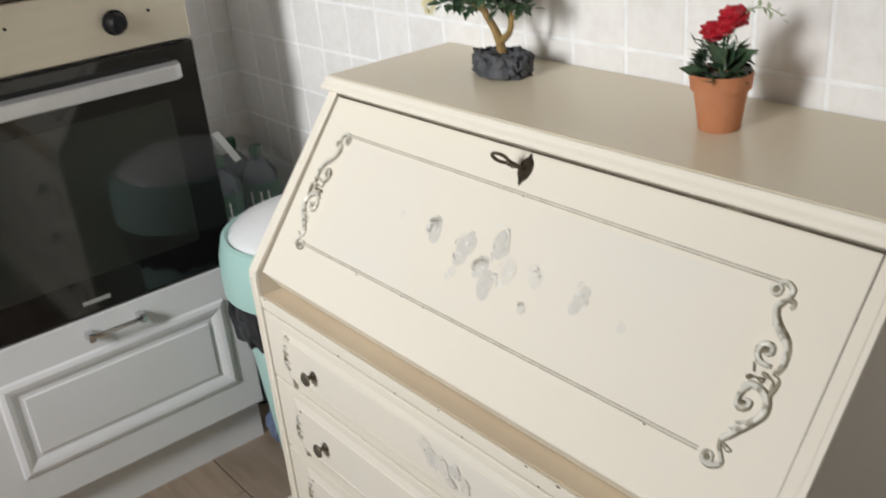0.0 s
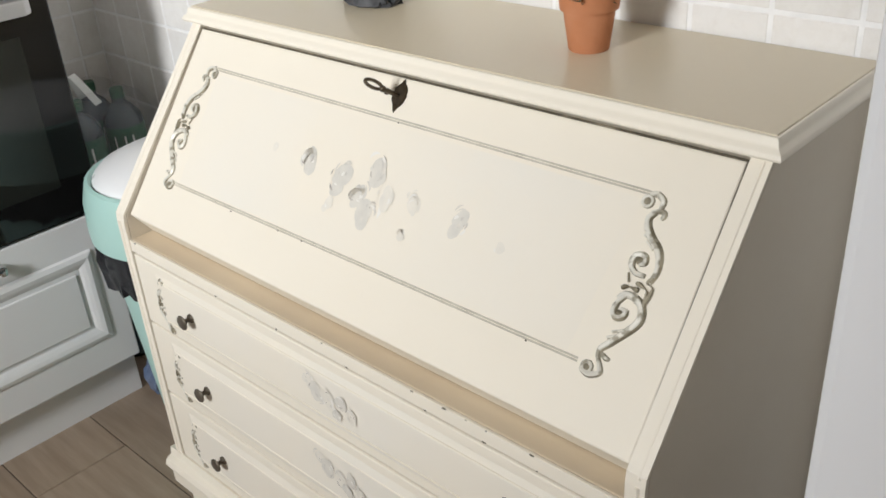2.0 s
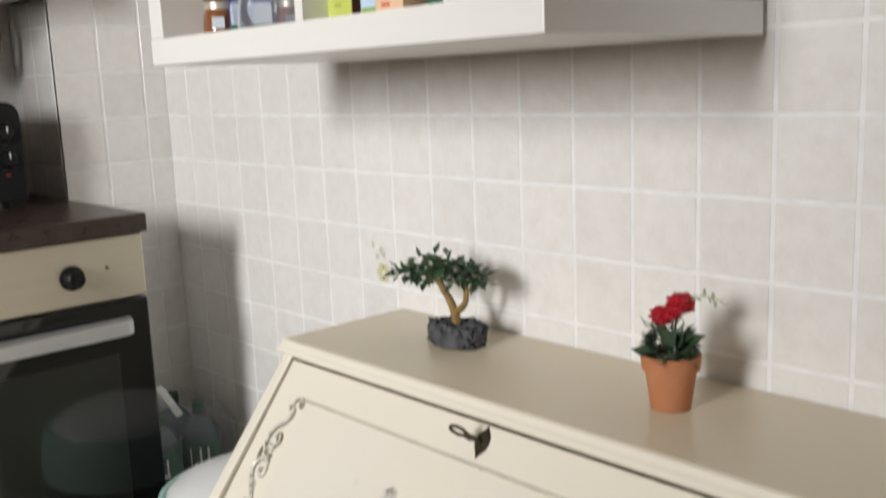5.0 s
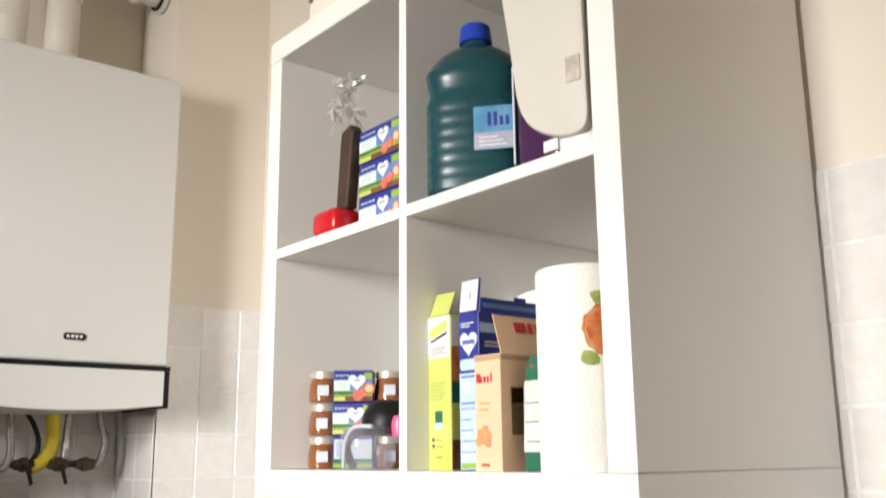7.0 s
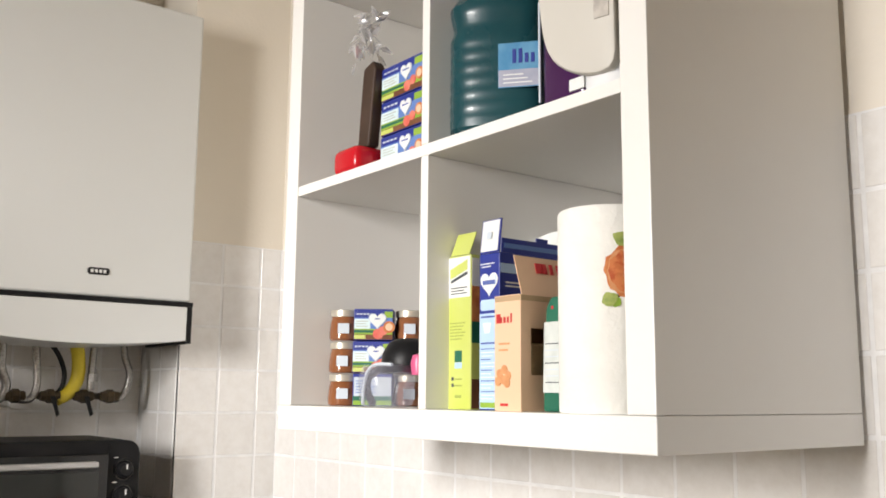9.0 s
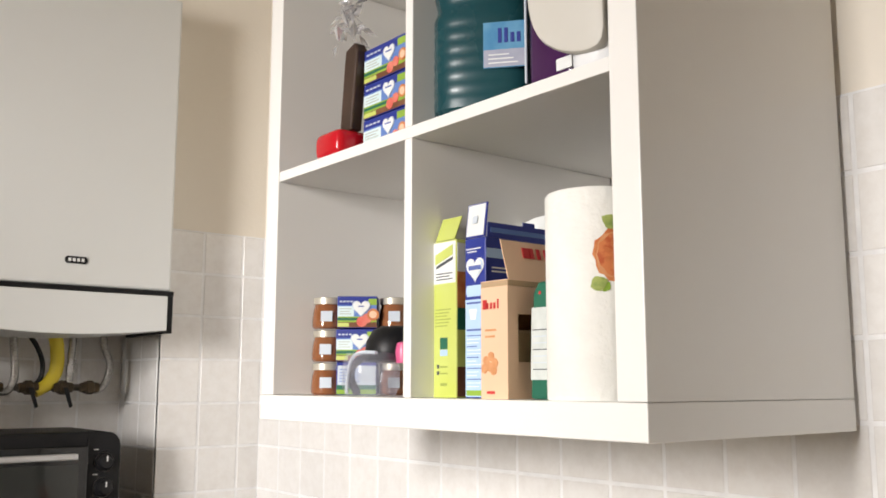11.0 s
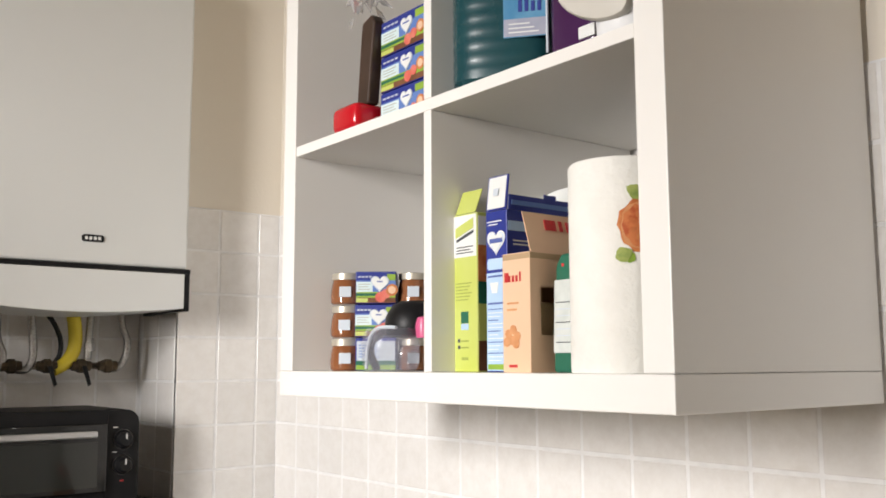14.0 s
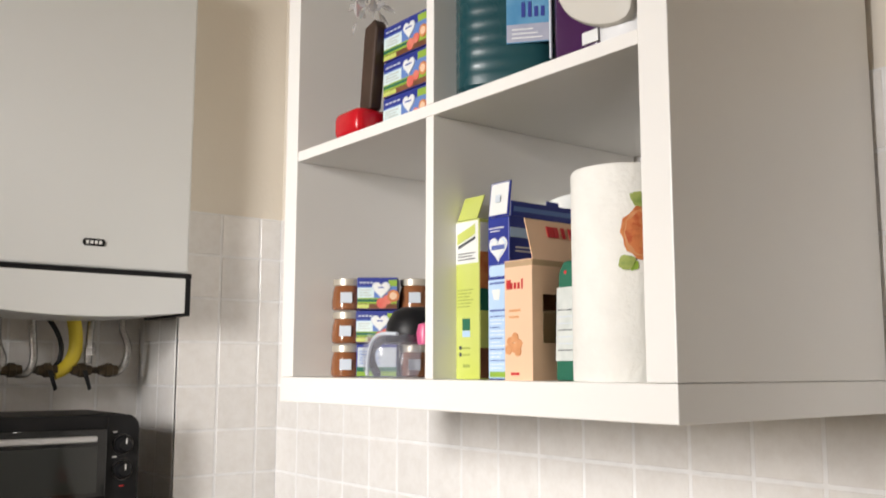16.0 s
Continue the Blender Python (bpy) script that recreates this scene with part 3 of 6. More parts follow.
ROSES = [(1.1885, 0.818, 0.0215), (1.256, 0.811, 0.0235), (1.31, 0.829, 0.021), (1.293, 0.802, 0.019), (1.321, 0.787, 0.021), (1.339, 0.805, 0.016), (1.383, 0.811, 0.016), (1.461, 0.809, 0.0185),
         (1.522, 0.801, 0.009), (1.384, 0.78, 0.010), (1.12, 0.817, 0.008), (1.252, 0.782, 0.011)]
for i, (x, z, r) in enumerate(ROSES):
    pale = r < 0.017
    tagged(part("rose_motif", petals(on_lid, x, (z - 0.81) / 0.79, r * 0.92, i, 5 if r < 0.012 else 11, 0 if pale else 2, 1.2, 0.0004 * (i % 3)), ("rose_pale", "rose_pale", "rose_light", "rose_dark") if pale else ROSE_TONES, lid, "faded grey painted rose"), kind="stuff")

# small chips in the paint
chips, rr = bmesh.new(), random.Random(17)
for i in range(16):
    r = rr.uniform(0.0007, 0.002)
    spot = Matrix.Translation((rr.uniform(inner0, inner1), BF - 0.0038, rr.choice((0.6405, 0.6405, 0.623)))) @ Matrix.Diagonal((rr.uniform(1, 2.4), 0.4, 0.8, 1))
    bmesh.ops.create_icosphere(chips, subdivisions=1, radius=r, matrix=spot)
for i in range(7):
    x, v = rr.uniform(LX0 + 0.1, LX1 - 0.05), rr.choice((LVT, LVB, LVB))
    bmesh.ops.create_icosphere(chips, subdivisions=1, radius=rr.uniform(0.0009, 0.0016), matrix=Matrix.Translation(on_lid(x, v + rr.uniform(-0.003, 0.004), 0.0003)))
tagged(part("paint_chips", chips, "seam", bureau, "small dark chips in the paint"), kind="stuff")

# key plate and key
plate = bmesh.new()
ring = [(0, 0.032), (0.003, 0.024), (0.0085, 0.018), (0.012, 0.011), (0.0125, 0.004), (0.0135, 0.0), (0.0125, -0.005), (0.012, -0.012), (0.008, -0.019), (0.004, -0.024), (0, -0.034)]
ring += [(-u, v) for u, v in ring[-2:0:-1]]
lo = [plate.verts.new(on_lid(1.3 + u * 0.85, 0.12 + v * 0.68, 0.0002)) for u, v in ring]
hi = [plate.verts.new(on_lid(1.3 + u * 0.72, 0.12 + v * 0.6, 0.0035)) for u, v in ring]
plate.faces.new(hi)
for i in range(len(ring)):
    plate.faces.new((lo[i], lo[(i + 1) % len(ring)], hi[(i + 1) % len(ring)], hi[i]))
lid_plate = part("key_plate", plate, "bronze", lid, "dark bronze escutcheon")
key = bmesh.new()
k0 = on_lid(1.3, 0.119, 0.002)
tube([k0, on_lid(1.294, 0.118, 0.024)], 0.003, 8, key)
bow = []
for i in range(13):
    th = 2 * math.pi * i / 12
    bow.append(on_lid(1.289 + 0.0035 * math.sin(th), 0.118 + 0.0036 * math.sin(th), 0.0385 - 0.0145 * math.cos(th)))
tube(bow, 0.0023, 8, key)
for w in (-0.35, 0.35):
    bmesh.ops.create_icosphere(key, subdivisions=2, radius=0.0045, matrix=Matrix.Translation(on_lid(1.292, 0.118, 0.02 + w * 0.012)))
part("key", key, "bronze", lid, "dark bronze key in the lock", True)

# three drawers
DRAWERS = [(0.4965, 0.6185), (0.3555, 0.4925), (0.215, 0.3515)]
for i, (z0, z1) in enumerate(DRAWERS):
    dr = part("drawer", box(inner0 + 0.002, inner1 - 0.002, BF - 0.004, BF + 0.02, z0, z1, 0.0025), "cream", bureau, "cream drawer front with grey scrolls and roses")
    # raised field with a soft edge
    field = bmesh.new()
    f0, f1, e = inner0 + 0.055, inner1 - 0.055, 0.014
    base = [(f0, z0 + 0.016), (f1, z0 + 0.016), (f1, z1 - 0.016), (f0, z1 - 0.016)]
    high = [(f0 + e, z0 + 0.016 + e), (f1 - e, z0 + 0.016 + e), (f1 - e, z1 - 0.016 - e), (f0 + e, z1 - 0.016 - e)]
    va, vb = [field.verts.new((x, BF - 0.0042, z)) for x, z in base], [field.verts.new((x, BF - 0.0075, z)) for x, z in high]
    field.faces.new(vb)
    for k in range(4):
        field.faces.new((va[k], va[(k + 1) % 4], vb[(k + 1) % 4], vb[k]))
    part("drawer_field", field, "panel_grey", dr, "washed white raised field")
    zc = (z0 + z1) / 2

    def on_front(x, v, out=0.0, zc=zc):
        return Vector((x, BF - 0.0078 - out, zc + v))

    def on_rail(x, v, out=0.0, zc=zc):
        return Vector((x, BF - 0.004 - out, zc + v))

    for cx, flip in ((0.924, -1), (1.686, 1)):
        railed = lambda u, v, o, c=cx, f=on_rail: f(c + u * 0.72, v * 0.58 - 0.006, o)
        part("scroll_wash", scroll(lambda u, v, o, f=railed: f(u, v, -0.001), flip, 0.85, 0.0014), "wash", dr, "dark brown-grey wash round the scroll", True)
        part("scroll_relief", scroll(railed, flip, 0.85), "antique", dr, "antique silver carved scroll", True)
        part("scroll_knot", knot(railed, flip, 0.85), "wash", dr, "dark ribbon knot of the scroll", True)
    for kx in (1.004, 1.606):
        kb = lathe([(0, 0.0185), (0.006, 0.0188), (0.0105, 0.0178), (0.0118, 0.0158), (0.0108, 0.0142), (0.006, 0.0122), (0.0035, 0.009), (0.004, 0.005), (0.0072, 0.002), (0.0075, 0), (0, 0)], segs=20,
                   m=Matrix.Translation((kx, BF - 0.0075, zc)) @ Matrix.Rotation(radians(90), 4, "X"))
        part("knob", kb, "knob_dark", dr, "dark pewter round knob", True)
    for j, (u, v, r) in enumerate(((1.275, 0.016, 0.017), (1.292, 0.004, 0.021), (1.318, 0.0, 0.022), (1.338, 0.007, 0.017), (1.356, -0.006, 0.016), (1.33, -0.014, 0.014))):
        tagged(part("rose_motif", petals(on_front, u, v, r * 0.85, 40 + 7 * i + j, 12, 2, 1.2, 0.0003 * j), ROSE_TONES if j % 2 else ("rose_pale", "rose_mid", "rose_light", "rose_dark"), dr, "faded grey painted rose"), kind="stuff")
    for cv in (0.04, -0.04):
        part("field_line", tube([(f0 + e, BF - 0.0076, zc + cv * (z1 - z0) / 0.14), (f1 - e, BF - 0.0076, zc + cv * (z1 - z0) / 0.14)], 0.0009, 5), "cream", dr)
part("carcass", box(inner0, inner1, BF + 0.006, -0.02, 0.16, 0.62), "gap", bureau, "dark inside behind the drawers")
base = bmesh.new()
prism([(-0.455, 0.215), (-0.458, 0.2), (-0.468, 0.195), (-0.472, 0.185), (-0.468, 0.175), (-0.462, 0.165), (-0.462, 0.14), (-0.01, 0.14), (-0.01, 0.2), (-0.44, 0.213)], "x", BX0 - 0.016, BX1 + 0.016, bm=base)
part("base_moulding", base, "cream", bureau, "stepped cream plinth moulding")
part("apron", prism([(inner0, 0.14), (inner1, 0.14), (inner1, 0.09), (1.6, 0.09), (1.5, 0.115), (1.305, 0.125), (1.11, 0.115), (1.01, 0.09), (inner0, 0.09)], "y", -0.455, -0.435, 0.002), "cream", bureau)
for fx in (BX0 + 0.045, BX1 - 0.045):
    for fy in (-0.415, -0.06):
        part("foot", lathe([(0, 0), (0.018, 0), (0.022, 0.01), (0.018, 0.03), (0.026, 0.06), (0.034, 0.085), (0.03, 0.1), (0.022, 0.108), (0.03, 0.118), (0.034, 0.14), (0, 0.14)], (fx, fy, 0), 20), "cream", bureau, "turned cream foot", True)


# ---- open wall shelf ----
shelf = thing("wall_shelf", (1.1425, -0.2, 1.39), "white laminate open cube shelf hung on the wall", "shelf")
SX0, SX1, SZ0, SZ1, SY0, SY1 = 0.76, 1.525, 1.39, 2.155, -0.40, -0.01
part("bottom_board", box(SX0, SX1, SY0, SY1, SZ0, SZ0 + 0.038, 0.0015), "shelf", shelf)
part("top_board", box(SX0, SX1, SY0, SY1, SZ1 - 0.038, SZ1, 0.0015), "shelf", shelf)
for x0 in (SX0, SX1 - 0.038):
    part("side_board", box(x0 + 0.0005, x0 + 0.0375, SY0 + 0.0008, SY1, SZ0 + 0.0385, SZ1 - 0.0385, 0.0012), "shelf", shelf)
part("middle_board", box(SX0 + 0.0382, SX1 - 0.0382, SY0 + 0.002, SY1, 1.7645, 1.7805, 0.001), "shelf", shelf)
for z0, z1 in ((SZ0 + 0.0384, 1.7643), (1.7807, SZ1 - 0.0384)):
    part("divider", box(1.134, 1.15, SY0 + 0.002, SY1, z0, z1, 0.001), "shelf", shelf)
part("rail", box(SX0 + 0.05, SX1 - 0.05, SY1 + 0.0005, -0.0035, SZ1 - 0.08, SZ1 - 0.045), "steel", shelf)
part("rail", box(SX0 + 0.05, SX1 - 0.05, SY1 + 0.0005, -0.0035, SZ0 + 0.05, SZ0 + 0.08), "steel", shelf)


# ---- kitchen units ----
KF = 0.378                       # unit front plane
worktop = tagged(link("worktop", box(NICHE_X, 0.395, -1.5, COL_Y - 0.002, 1.09, 1.126, 0.003), "worktop"), "dark brown laminate worktop over the oven unit", "worktop")
unit = thing("oven_unit", (0.1, -0.56, 0), "white oven housing with a panelled drawer and plinth", "cabinet")
UY0, UY1 = -0.862, -0.268
part("carcass", box(NICHE_X + 0.01, KF - 0.02, UY0, UY1, 0.119, 1.0895, 0.002), "kitchen_white", unit)
part("plinth", box(NICHE_X + 0.02, 0.33, UY0, UY1 + 0.002, 0.0, 0.1185), "kitchen_white", unit, "white plinth board")
drawer = part("drawer", box(KF - 0.019, KF, UY0 + 0.002, UY1 - 0.002, 0.122, 0.481, 0.003), "kitchen_white", unit, "white panelled drawer front")


def raised_frame(y0, y1, z0, z1, depth, width):
    """A raised mitred moulding on a front that faces +x."""
    bm = bmesh.new()
    prof = [(0.0, 0.0), (0.1, 0.6), (0.35, 1.0), (0.6, 0.75), (0.8, 0.35), (1.0, -0.25)]
    loops = []
    for u, h in prof:
        d = u * width
        loops.append([bm.verts.new((KF + h * depth + 0.0005, y, z)) for y, z in ((y0 + d, z0 + d), (y1 - d, z0 + d), (y1 - d, z1 - d), (y0 + d, z1 - d))])
    for a_, b_ in zip(loops, loops[1:]):
        for k in range(4):
            bm.faces.new((a_[k], a_[(k + 1) % 4], b_[(k + 1) % 4], b_[k]))
    return bm


part("drawer_moulding", raised_frame(-0.795, -0.318, 0.196, 0.41, 0.008, 0.036), "kitchen_white", drawer)
part("inner_panel", box(KF - 0.002, KF + 0.004, -0.752, -0.361, 0.239, 0.367, 0.002), "kitchen_white", drawer)
hb = bmesh.new()
tube([(KF + 0.026, -0.605, 0.45), (KF + 0.032, -0.585, 0.452), (KF + 0.032, -0.52, 0.452), (KF + 0.026, -0.5, 0.45)], 0.0045, 8, hb)
for y in (-0.605, -0.5):
    box(KF, KF + 0.028, y - 0.007, y + 0.007, 0.438, 0.456, 0.003, hb)
part("handle", hb, "chrome", drawer, "chrome bow handle", True)

oven = thing("oven", (0.2, -0.56, 0.485), "built-in oven with champagne panel and black glass door", "oven")
part("oven_body", box(-0.1, KF - 0.03, -0.858, -0.272, 0.49, 1.086), "black", oven)
part("control_panel", box(KF - 0.03, KF + 0.002, -0.86, -0.27, 0.966, 1.0875, 0.003), "steel_panel", oven, "champagne metal control panel")
part("panel_seam", box(KF + 0.002, KF + 0.003, -0.86, -0.27, 1.064, 1.066), "steel_panel", oven)
for ky in (-0.412, -0.76):
    kb = lathe([(0, 0.026), (0.013, 0.026), (0.0165, 0.023), (0.0185, 0.006), (0.023, 0.004), (0.023, 0), (0, 0)], segs=24, m=Matrix.Translation((KF + 0.002, ky, 1.02)) @ Matrix.Rotation(radians(90), 4, "Y"))
    box(KF + 0.026, KF + 0.032, ky - 0.004, ky + 0.004, 1.004, 1.036, 0.001, kb)
    part("knob", kb, "black", oven, "black round control knob", True)
for ky, kz in ((-0.345, 1.03), (-0.6, 1.045)):
    part("lamp", lathe([(0, 0.003), (0.003, 0.003), (0.003, 0)], segs=10, m=Matrix.Translation((KF + 0.002, ky, kz)) @ Matrix.Rotation(radians(90), 4, "Y")), "black", oven)
door = part("door", box(KF - 0.028, KF + 0.004, -0.86, -0.27, 0.487, 0.962, 0.004), "black_glass", oven, "black glass oven door")
part("door_window", box(KF + 0.004, KF + 0.0052, -0.79, -0.34, 0.56, 0.86, 0.0005), "oven_window", door, "smoked glass window")
hd = bmesh.new()
prism([(-0.82, 0.0), (-0.31, 0.0), (-0.318, 0.03), (-0.332, 0.042), (-0.8, 0.042), (-0.812, 0.03)], "z", 0.902, 0.93, 0.003, hd)
for v in hd.verts:
    v.co = Vector((KF + 0.006 + v.co.y, v.co.x, v.co.z))
part("handle", hd, "silver_plastic", door, "wide silver bar handle")
part("maker_plate", box(KF + 0.004, KF + 0.0055, -0.6, -0.545, 0.508, 0.516), "silver_plastic", door, "small pale maker's plate")

# neighbouring unit that carries on along the wall
side_unit = thing("base_cabinet", (0.1, -1.18, 0), "white kitchen base cabinet under the worktop", "cabinet")
part("carcass", box(NICHE_X + 0.01, KF - 0.02, -1.5, UY0 - 0.003, 0.1, 1.0895, 0.002), "kitchen_white", side_unit)
part("door", box(KF - 0.019, KF, -1.497, UY0 - 0.006, 0.122, 1.08, 0.003), "kitchen_white", side_unit)
part("plinth", box(NICHE_X + 0.02, 0.33, -1.5, UY0 - 0.003, 0, 0.1), "kitchen_white", side_unit)


# ---- plants on the bureau ----
def leaf(bm, at, direction, up, length, width):
    """One folded leaf of six triangles."""
    d = Vector(direction).normalized()
    s = d.cross(Vector(up)).normalized()
    n = s.cross(d)
    p = Vector(at)
    v = [bm.verts.new(q) for q in (p, p + d * length * 0.45 + s * width * 0.5 + n * length * 0.06, p + d * length * 0.5 - n * length * 0.05,
                                   p + d * length * 0.45 - s * width * 0.5 + n * length * 0.06, p + d * length - n * length * 0.1)]
    for f in ((0, 1, 2), (0, 2, 3), (1, 4, 2), (2, 4, 3)):
        bm.faces.new([v[i] for i in f])


bonsai = thing("bonsai", (1.079, -0.099, BT), "small artificial bonsai tree set in a dark grey rock base", "plant")
rock = bmesh.new()
bmesh.ops.create_icosphere(rock, subdivisions=4, radius=1)
for v in rock.verts:
    d = v.co.normalized()
    q = Vector((d.x, d.y * 0.72, max(-0.55, min(0.5, d.z * 1.6))))
    ang = math.atan2(q.y, q.x)
    crag = 0.97 + 0.07 * abs(math.sin(ang * 11 + 2 * noise.noise(d * 4))) + 0.14 * noise.noise(d * 3.5) + 0.17 * noise.noise(d * 9) + 0.12 * noise.noise(d * 21)
    top_dip = (0.32 * noise.noise(d * 6) + 0.3 * noise.noise(d * 15)) if q.z > 0.2 else 0
    v.co = Vector((q.x * crag * 0.056, q.y * crag * 0.056, (q.z + 0.55 + top_dip) * 0.036))
bmesh.ops.translate(rock, vec=(1.079, -0.099, BT), verts=rock.verts)
part("rock_base", rock, "rock", bonsai, "craggy dark grey rock base", True)
TZ = BT + 0.037
limbs = [[(1.078, -0.1, TZ - 0.005), (1.076, -0.101, TZ + 0.02), (1.066, -0.103, TZ + 0.045), (1.05, -0.106, TZ + 0.07), (1.04, -0.108, TZ + 0.1)],
         [(1.077, -0.101, TZ + 0.022), (1.094, -0.098, TZ + 0.036), (1.101, -0.097, TZ + 0.055), (1.099, -0.098, TZ + 0.085)],
         [(1.05, -0.106, TZ + 0.07), (1.02, -0.11, TZ + 0.085), (0.985, -0.112, TZ + 0.085)],
         [(1.1, -0.097, TZ + 0.06), (1.125, -0.094, TZ + 0.08), (1.145, -0.092, TZ + 0.085)]]
for i, pts in enumerate(limbs):
    part("trunk" if i == 0 else "branch", tube(pts, (0.008, 0.0065, 0.0035, 0.003)[i], 8, taper=lambda u: 1.1 - 0.55 * u), "bark", bonsai, "gnarled yellow-brown trunk" if i == 0 else "", True)
rnd = random.Random(5)
CLUMPS = [(1.03, -0.108, TZ + 0.105, 0.034), (0.995, -0.11, TZ + 0.093, 0.03), (1.055, -0.1, TZ + 0.115, 0.028), (1.1, -0.098, TZ + 0.105, 0.03), (1.13, -0.095, TZ + 0.093, 0.028), (0.963, -0.112, TZ + 0.08, 0.02), (1.085, -0.095, TZ + 0.09, 0.022), (1.02, -0.105, TZ + 0.08, 0.02)]
for cx, cy, cz, r in CLUMPS:
    crown = bmesh.new()
    for i in range(int(r * 1700)):
        d = Vector((rnd.gauss(0, 1), rnd.gauss(0, 1), rnd.gauss(0, 0.55)))
        d = d.normalized() * rnd.uniform(0.25, 1.0)
        leaf(crown, (cx + d.x * r, cy + d.y * r * 0.9, cz + d.z * r * 0.6), (d.x + rnd.uniform(-0.5, 0.5), d.y + rnd.uniform(-0.5, 0.5), d.z * 0.6 + rnd.uniform(-0.4, 0.5)), (rnd.uniform(-0.4, 0.4), rnd.uniform(-0.4, 0.4), 1), rnd.uniform(0.018, 0.029), rnd.uniform(0.01, 0.016))
    tagged(part("leaf_clump", crown, "leaf", bonsai), kind="stuff")

flower = thing("potted_flower", (1.478, -0.127, BT), "small terracotta pot with artificial red roses and green leaves", "plant")
part("pot", lathe([(0, 0), (0.0265, 0), (0.0285, 0.002), (0.036, 0.052), (0.0405, 0.053), (0.0425, 0.072), (0.0405, 0.0735), (0.038, 0.072), (0.0365, 0.06), (0, 0.06)], (1.478, -0.127, BT), 40), "terracotta", flower, "plain terracotta pot", True)
part("soil", lathe([(0, 0.066), (0.02, 0.067), (0.0365, 0.062)], (1.478, -0.127, BT), 20), "dark_brown", flower)
FZ = BT + 0.065
for sx, sy, sz in ((1.468, -0.13, 0.05), (1.492, -0.128, 0.068), (1.478, -0.125, 0.03), (1.486, -0.13, 0.075)):
    part("stem", tube([(1.478, -0.127, FZ), ((1.478 + sx) / 2, sy, FZ + sz * 0.6), (sx, sy, FZ + sz)], 0.0016, 6), "leaf", flower)
for i, (fx, fz, r) in enumerate(((1.466, 0.058, 0.017), (1.496, 0.078, 0.0185), (1.482, 0.064, 0.013))):
    bl = bmesh.new()
    rr = random.Random(70 + i)
    bmesh.ops.create_icosphere(bl, subdivisions=4, radius=1)
    for v in bl.verts:
        d = v.co.normalized()
        th, ph = math.atan2(d.y, d.x), math.acos(max(-1, min(1, d.z)))
        fold = 0.14 * math.sin(3 * th + 9 * ph + 2.5 * noise.noise(d * 2.2)) + 0.16 * noise.noise(d * 4 + Vector((i * 3.1, 0, 0)))
        q = 1 + fold - (0.25 if ph < 0.35 else 0)
        v.co = Vector((fx + d.x * r * q, -0.131 + d.y * r * q, FZ + fz + d.z * r * 0.72 * q))
    part("rose", bl, "petal", flower, "red fabric rose", True)
fol = bmesh.new()
rr = random.Random(9)
for i in range(90):
    th = rr.uniform(0, 6.28)
    d = Vector((math.cos(th), math.sin(th) * 0.7, rr.uniform(-0.1, 0.9)))
    s0 = Vector((1.478 + math.cos(th) * 0.02, -0.127 + math.sin(th) * 0.018, FZ + rr.uniform(-0.002, 0.03)))
    leaf(fol, s0, d, (-d.x, -d.y, 1), rr.uniform(0.018, 0.03), rr.uniform(0.011, 0.02))
for i in range(5):
    leaf(fol, (1.485 + 0.004 * i, -0.13 - 0.006 * i, FZ + 0.004 + 0.005 * i), (1.0 - 0.45 * i, -0.5 + 0.35 * (i % 3), 0.5 + 0.15 * i), (0.2 * i - 0.4, -0.6, 1), 0.048 - 0.004 * i, 0.026)
leaf(fol, (1.49, -0.135, FZ + 0.012), (1, -0.1, 0.75), (-0.5, -0.8, 0.5), 0.058, 0.034)
leaf(fol, (1.47, -0.15, FZ + 0.004), (0.5, -0.5, 0.12), (0.1, -0.5, 1), 0.04, 0.024)
leaf(fol, (1.468, -0.15, FZ + 0.008), (-0.9, -0.4, 0.25), (0.1, -0.6, 1), 0.036, 0.022)
for i in range(60):
    th = rr.uniform(0, 6.28)
    s0 = Vector((1.476 + rr.uniform(-0.03, 0.022), -0.132 + rr.uniform(-0.018, 0.012), FZ + rr.uniform(0.02, 0.045)))
    leaf(fol, s0, (math.cos(th), math.sin(th), rr.uniform(0.2, 1.5)), (0, 0.3, 1), rr.uniform(0.012, 0.024), 0.003)
tagged(part("leaves", fol, "leaf", flower), kind="stuff")
sprig = bmesh.new()
tube([(1.49, -0.128, FZ + 0.05), (1.515, -0.13, FZ + 0.085), (1.545, -0.132, FZ + 0.092), (1.565, -0.133, FZ + 0.086)], 0.0008, 5, sprig)
for i in range(14):
    u = i / 13
    leaf(sprig, (1.505 + 0.06 * u, -0.131, FZ + 0.078 + 0.014 * math.sin(u * 3)), (rr.uniform(-0.4, 1), rr.uniform(-0.8, 0.8), rr.uniform(-0.7, 0.9)), (0, 0, 1), 0.011, 0.006)
tagged(part("sprig", sprig, "leaf_pale", flower, "pale green sprig"), kind="stuff")

bonsai.scale = (0.89, 0.89, 0.83)
flower.scale = (0.85, 0.85, 0.92)


# ---- swing bin and bottles in the corner ----
BC = Vector((0.655, -0.235, 0))
bin_ = thing("waste_bin", BC, "mint green plastic bin with white lid and black liner", "bin")


def oval(profile, centre, sx=1.0, sy=1.0, segs=40):
    bm = lathe(profile, (0, 0, 0), segs)
    for v in bm.verts:
        v.co = Vector((centre[0] + v.co.x * sx, centre[1] + v.co.y * sy, centre[2] + v.co.z))
    return bm


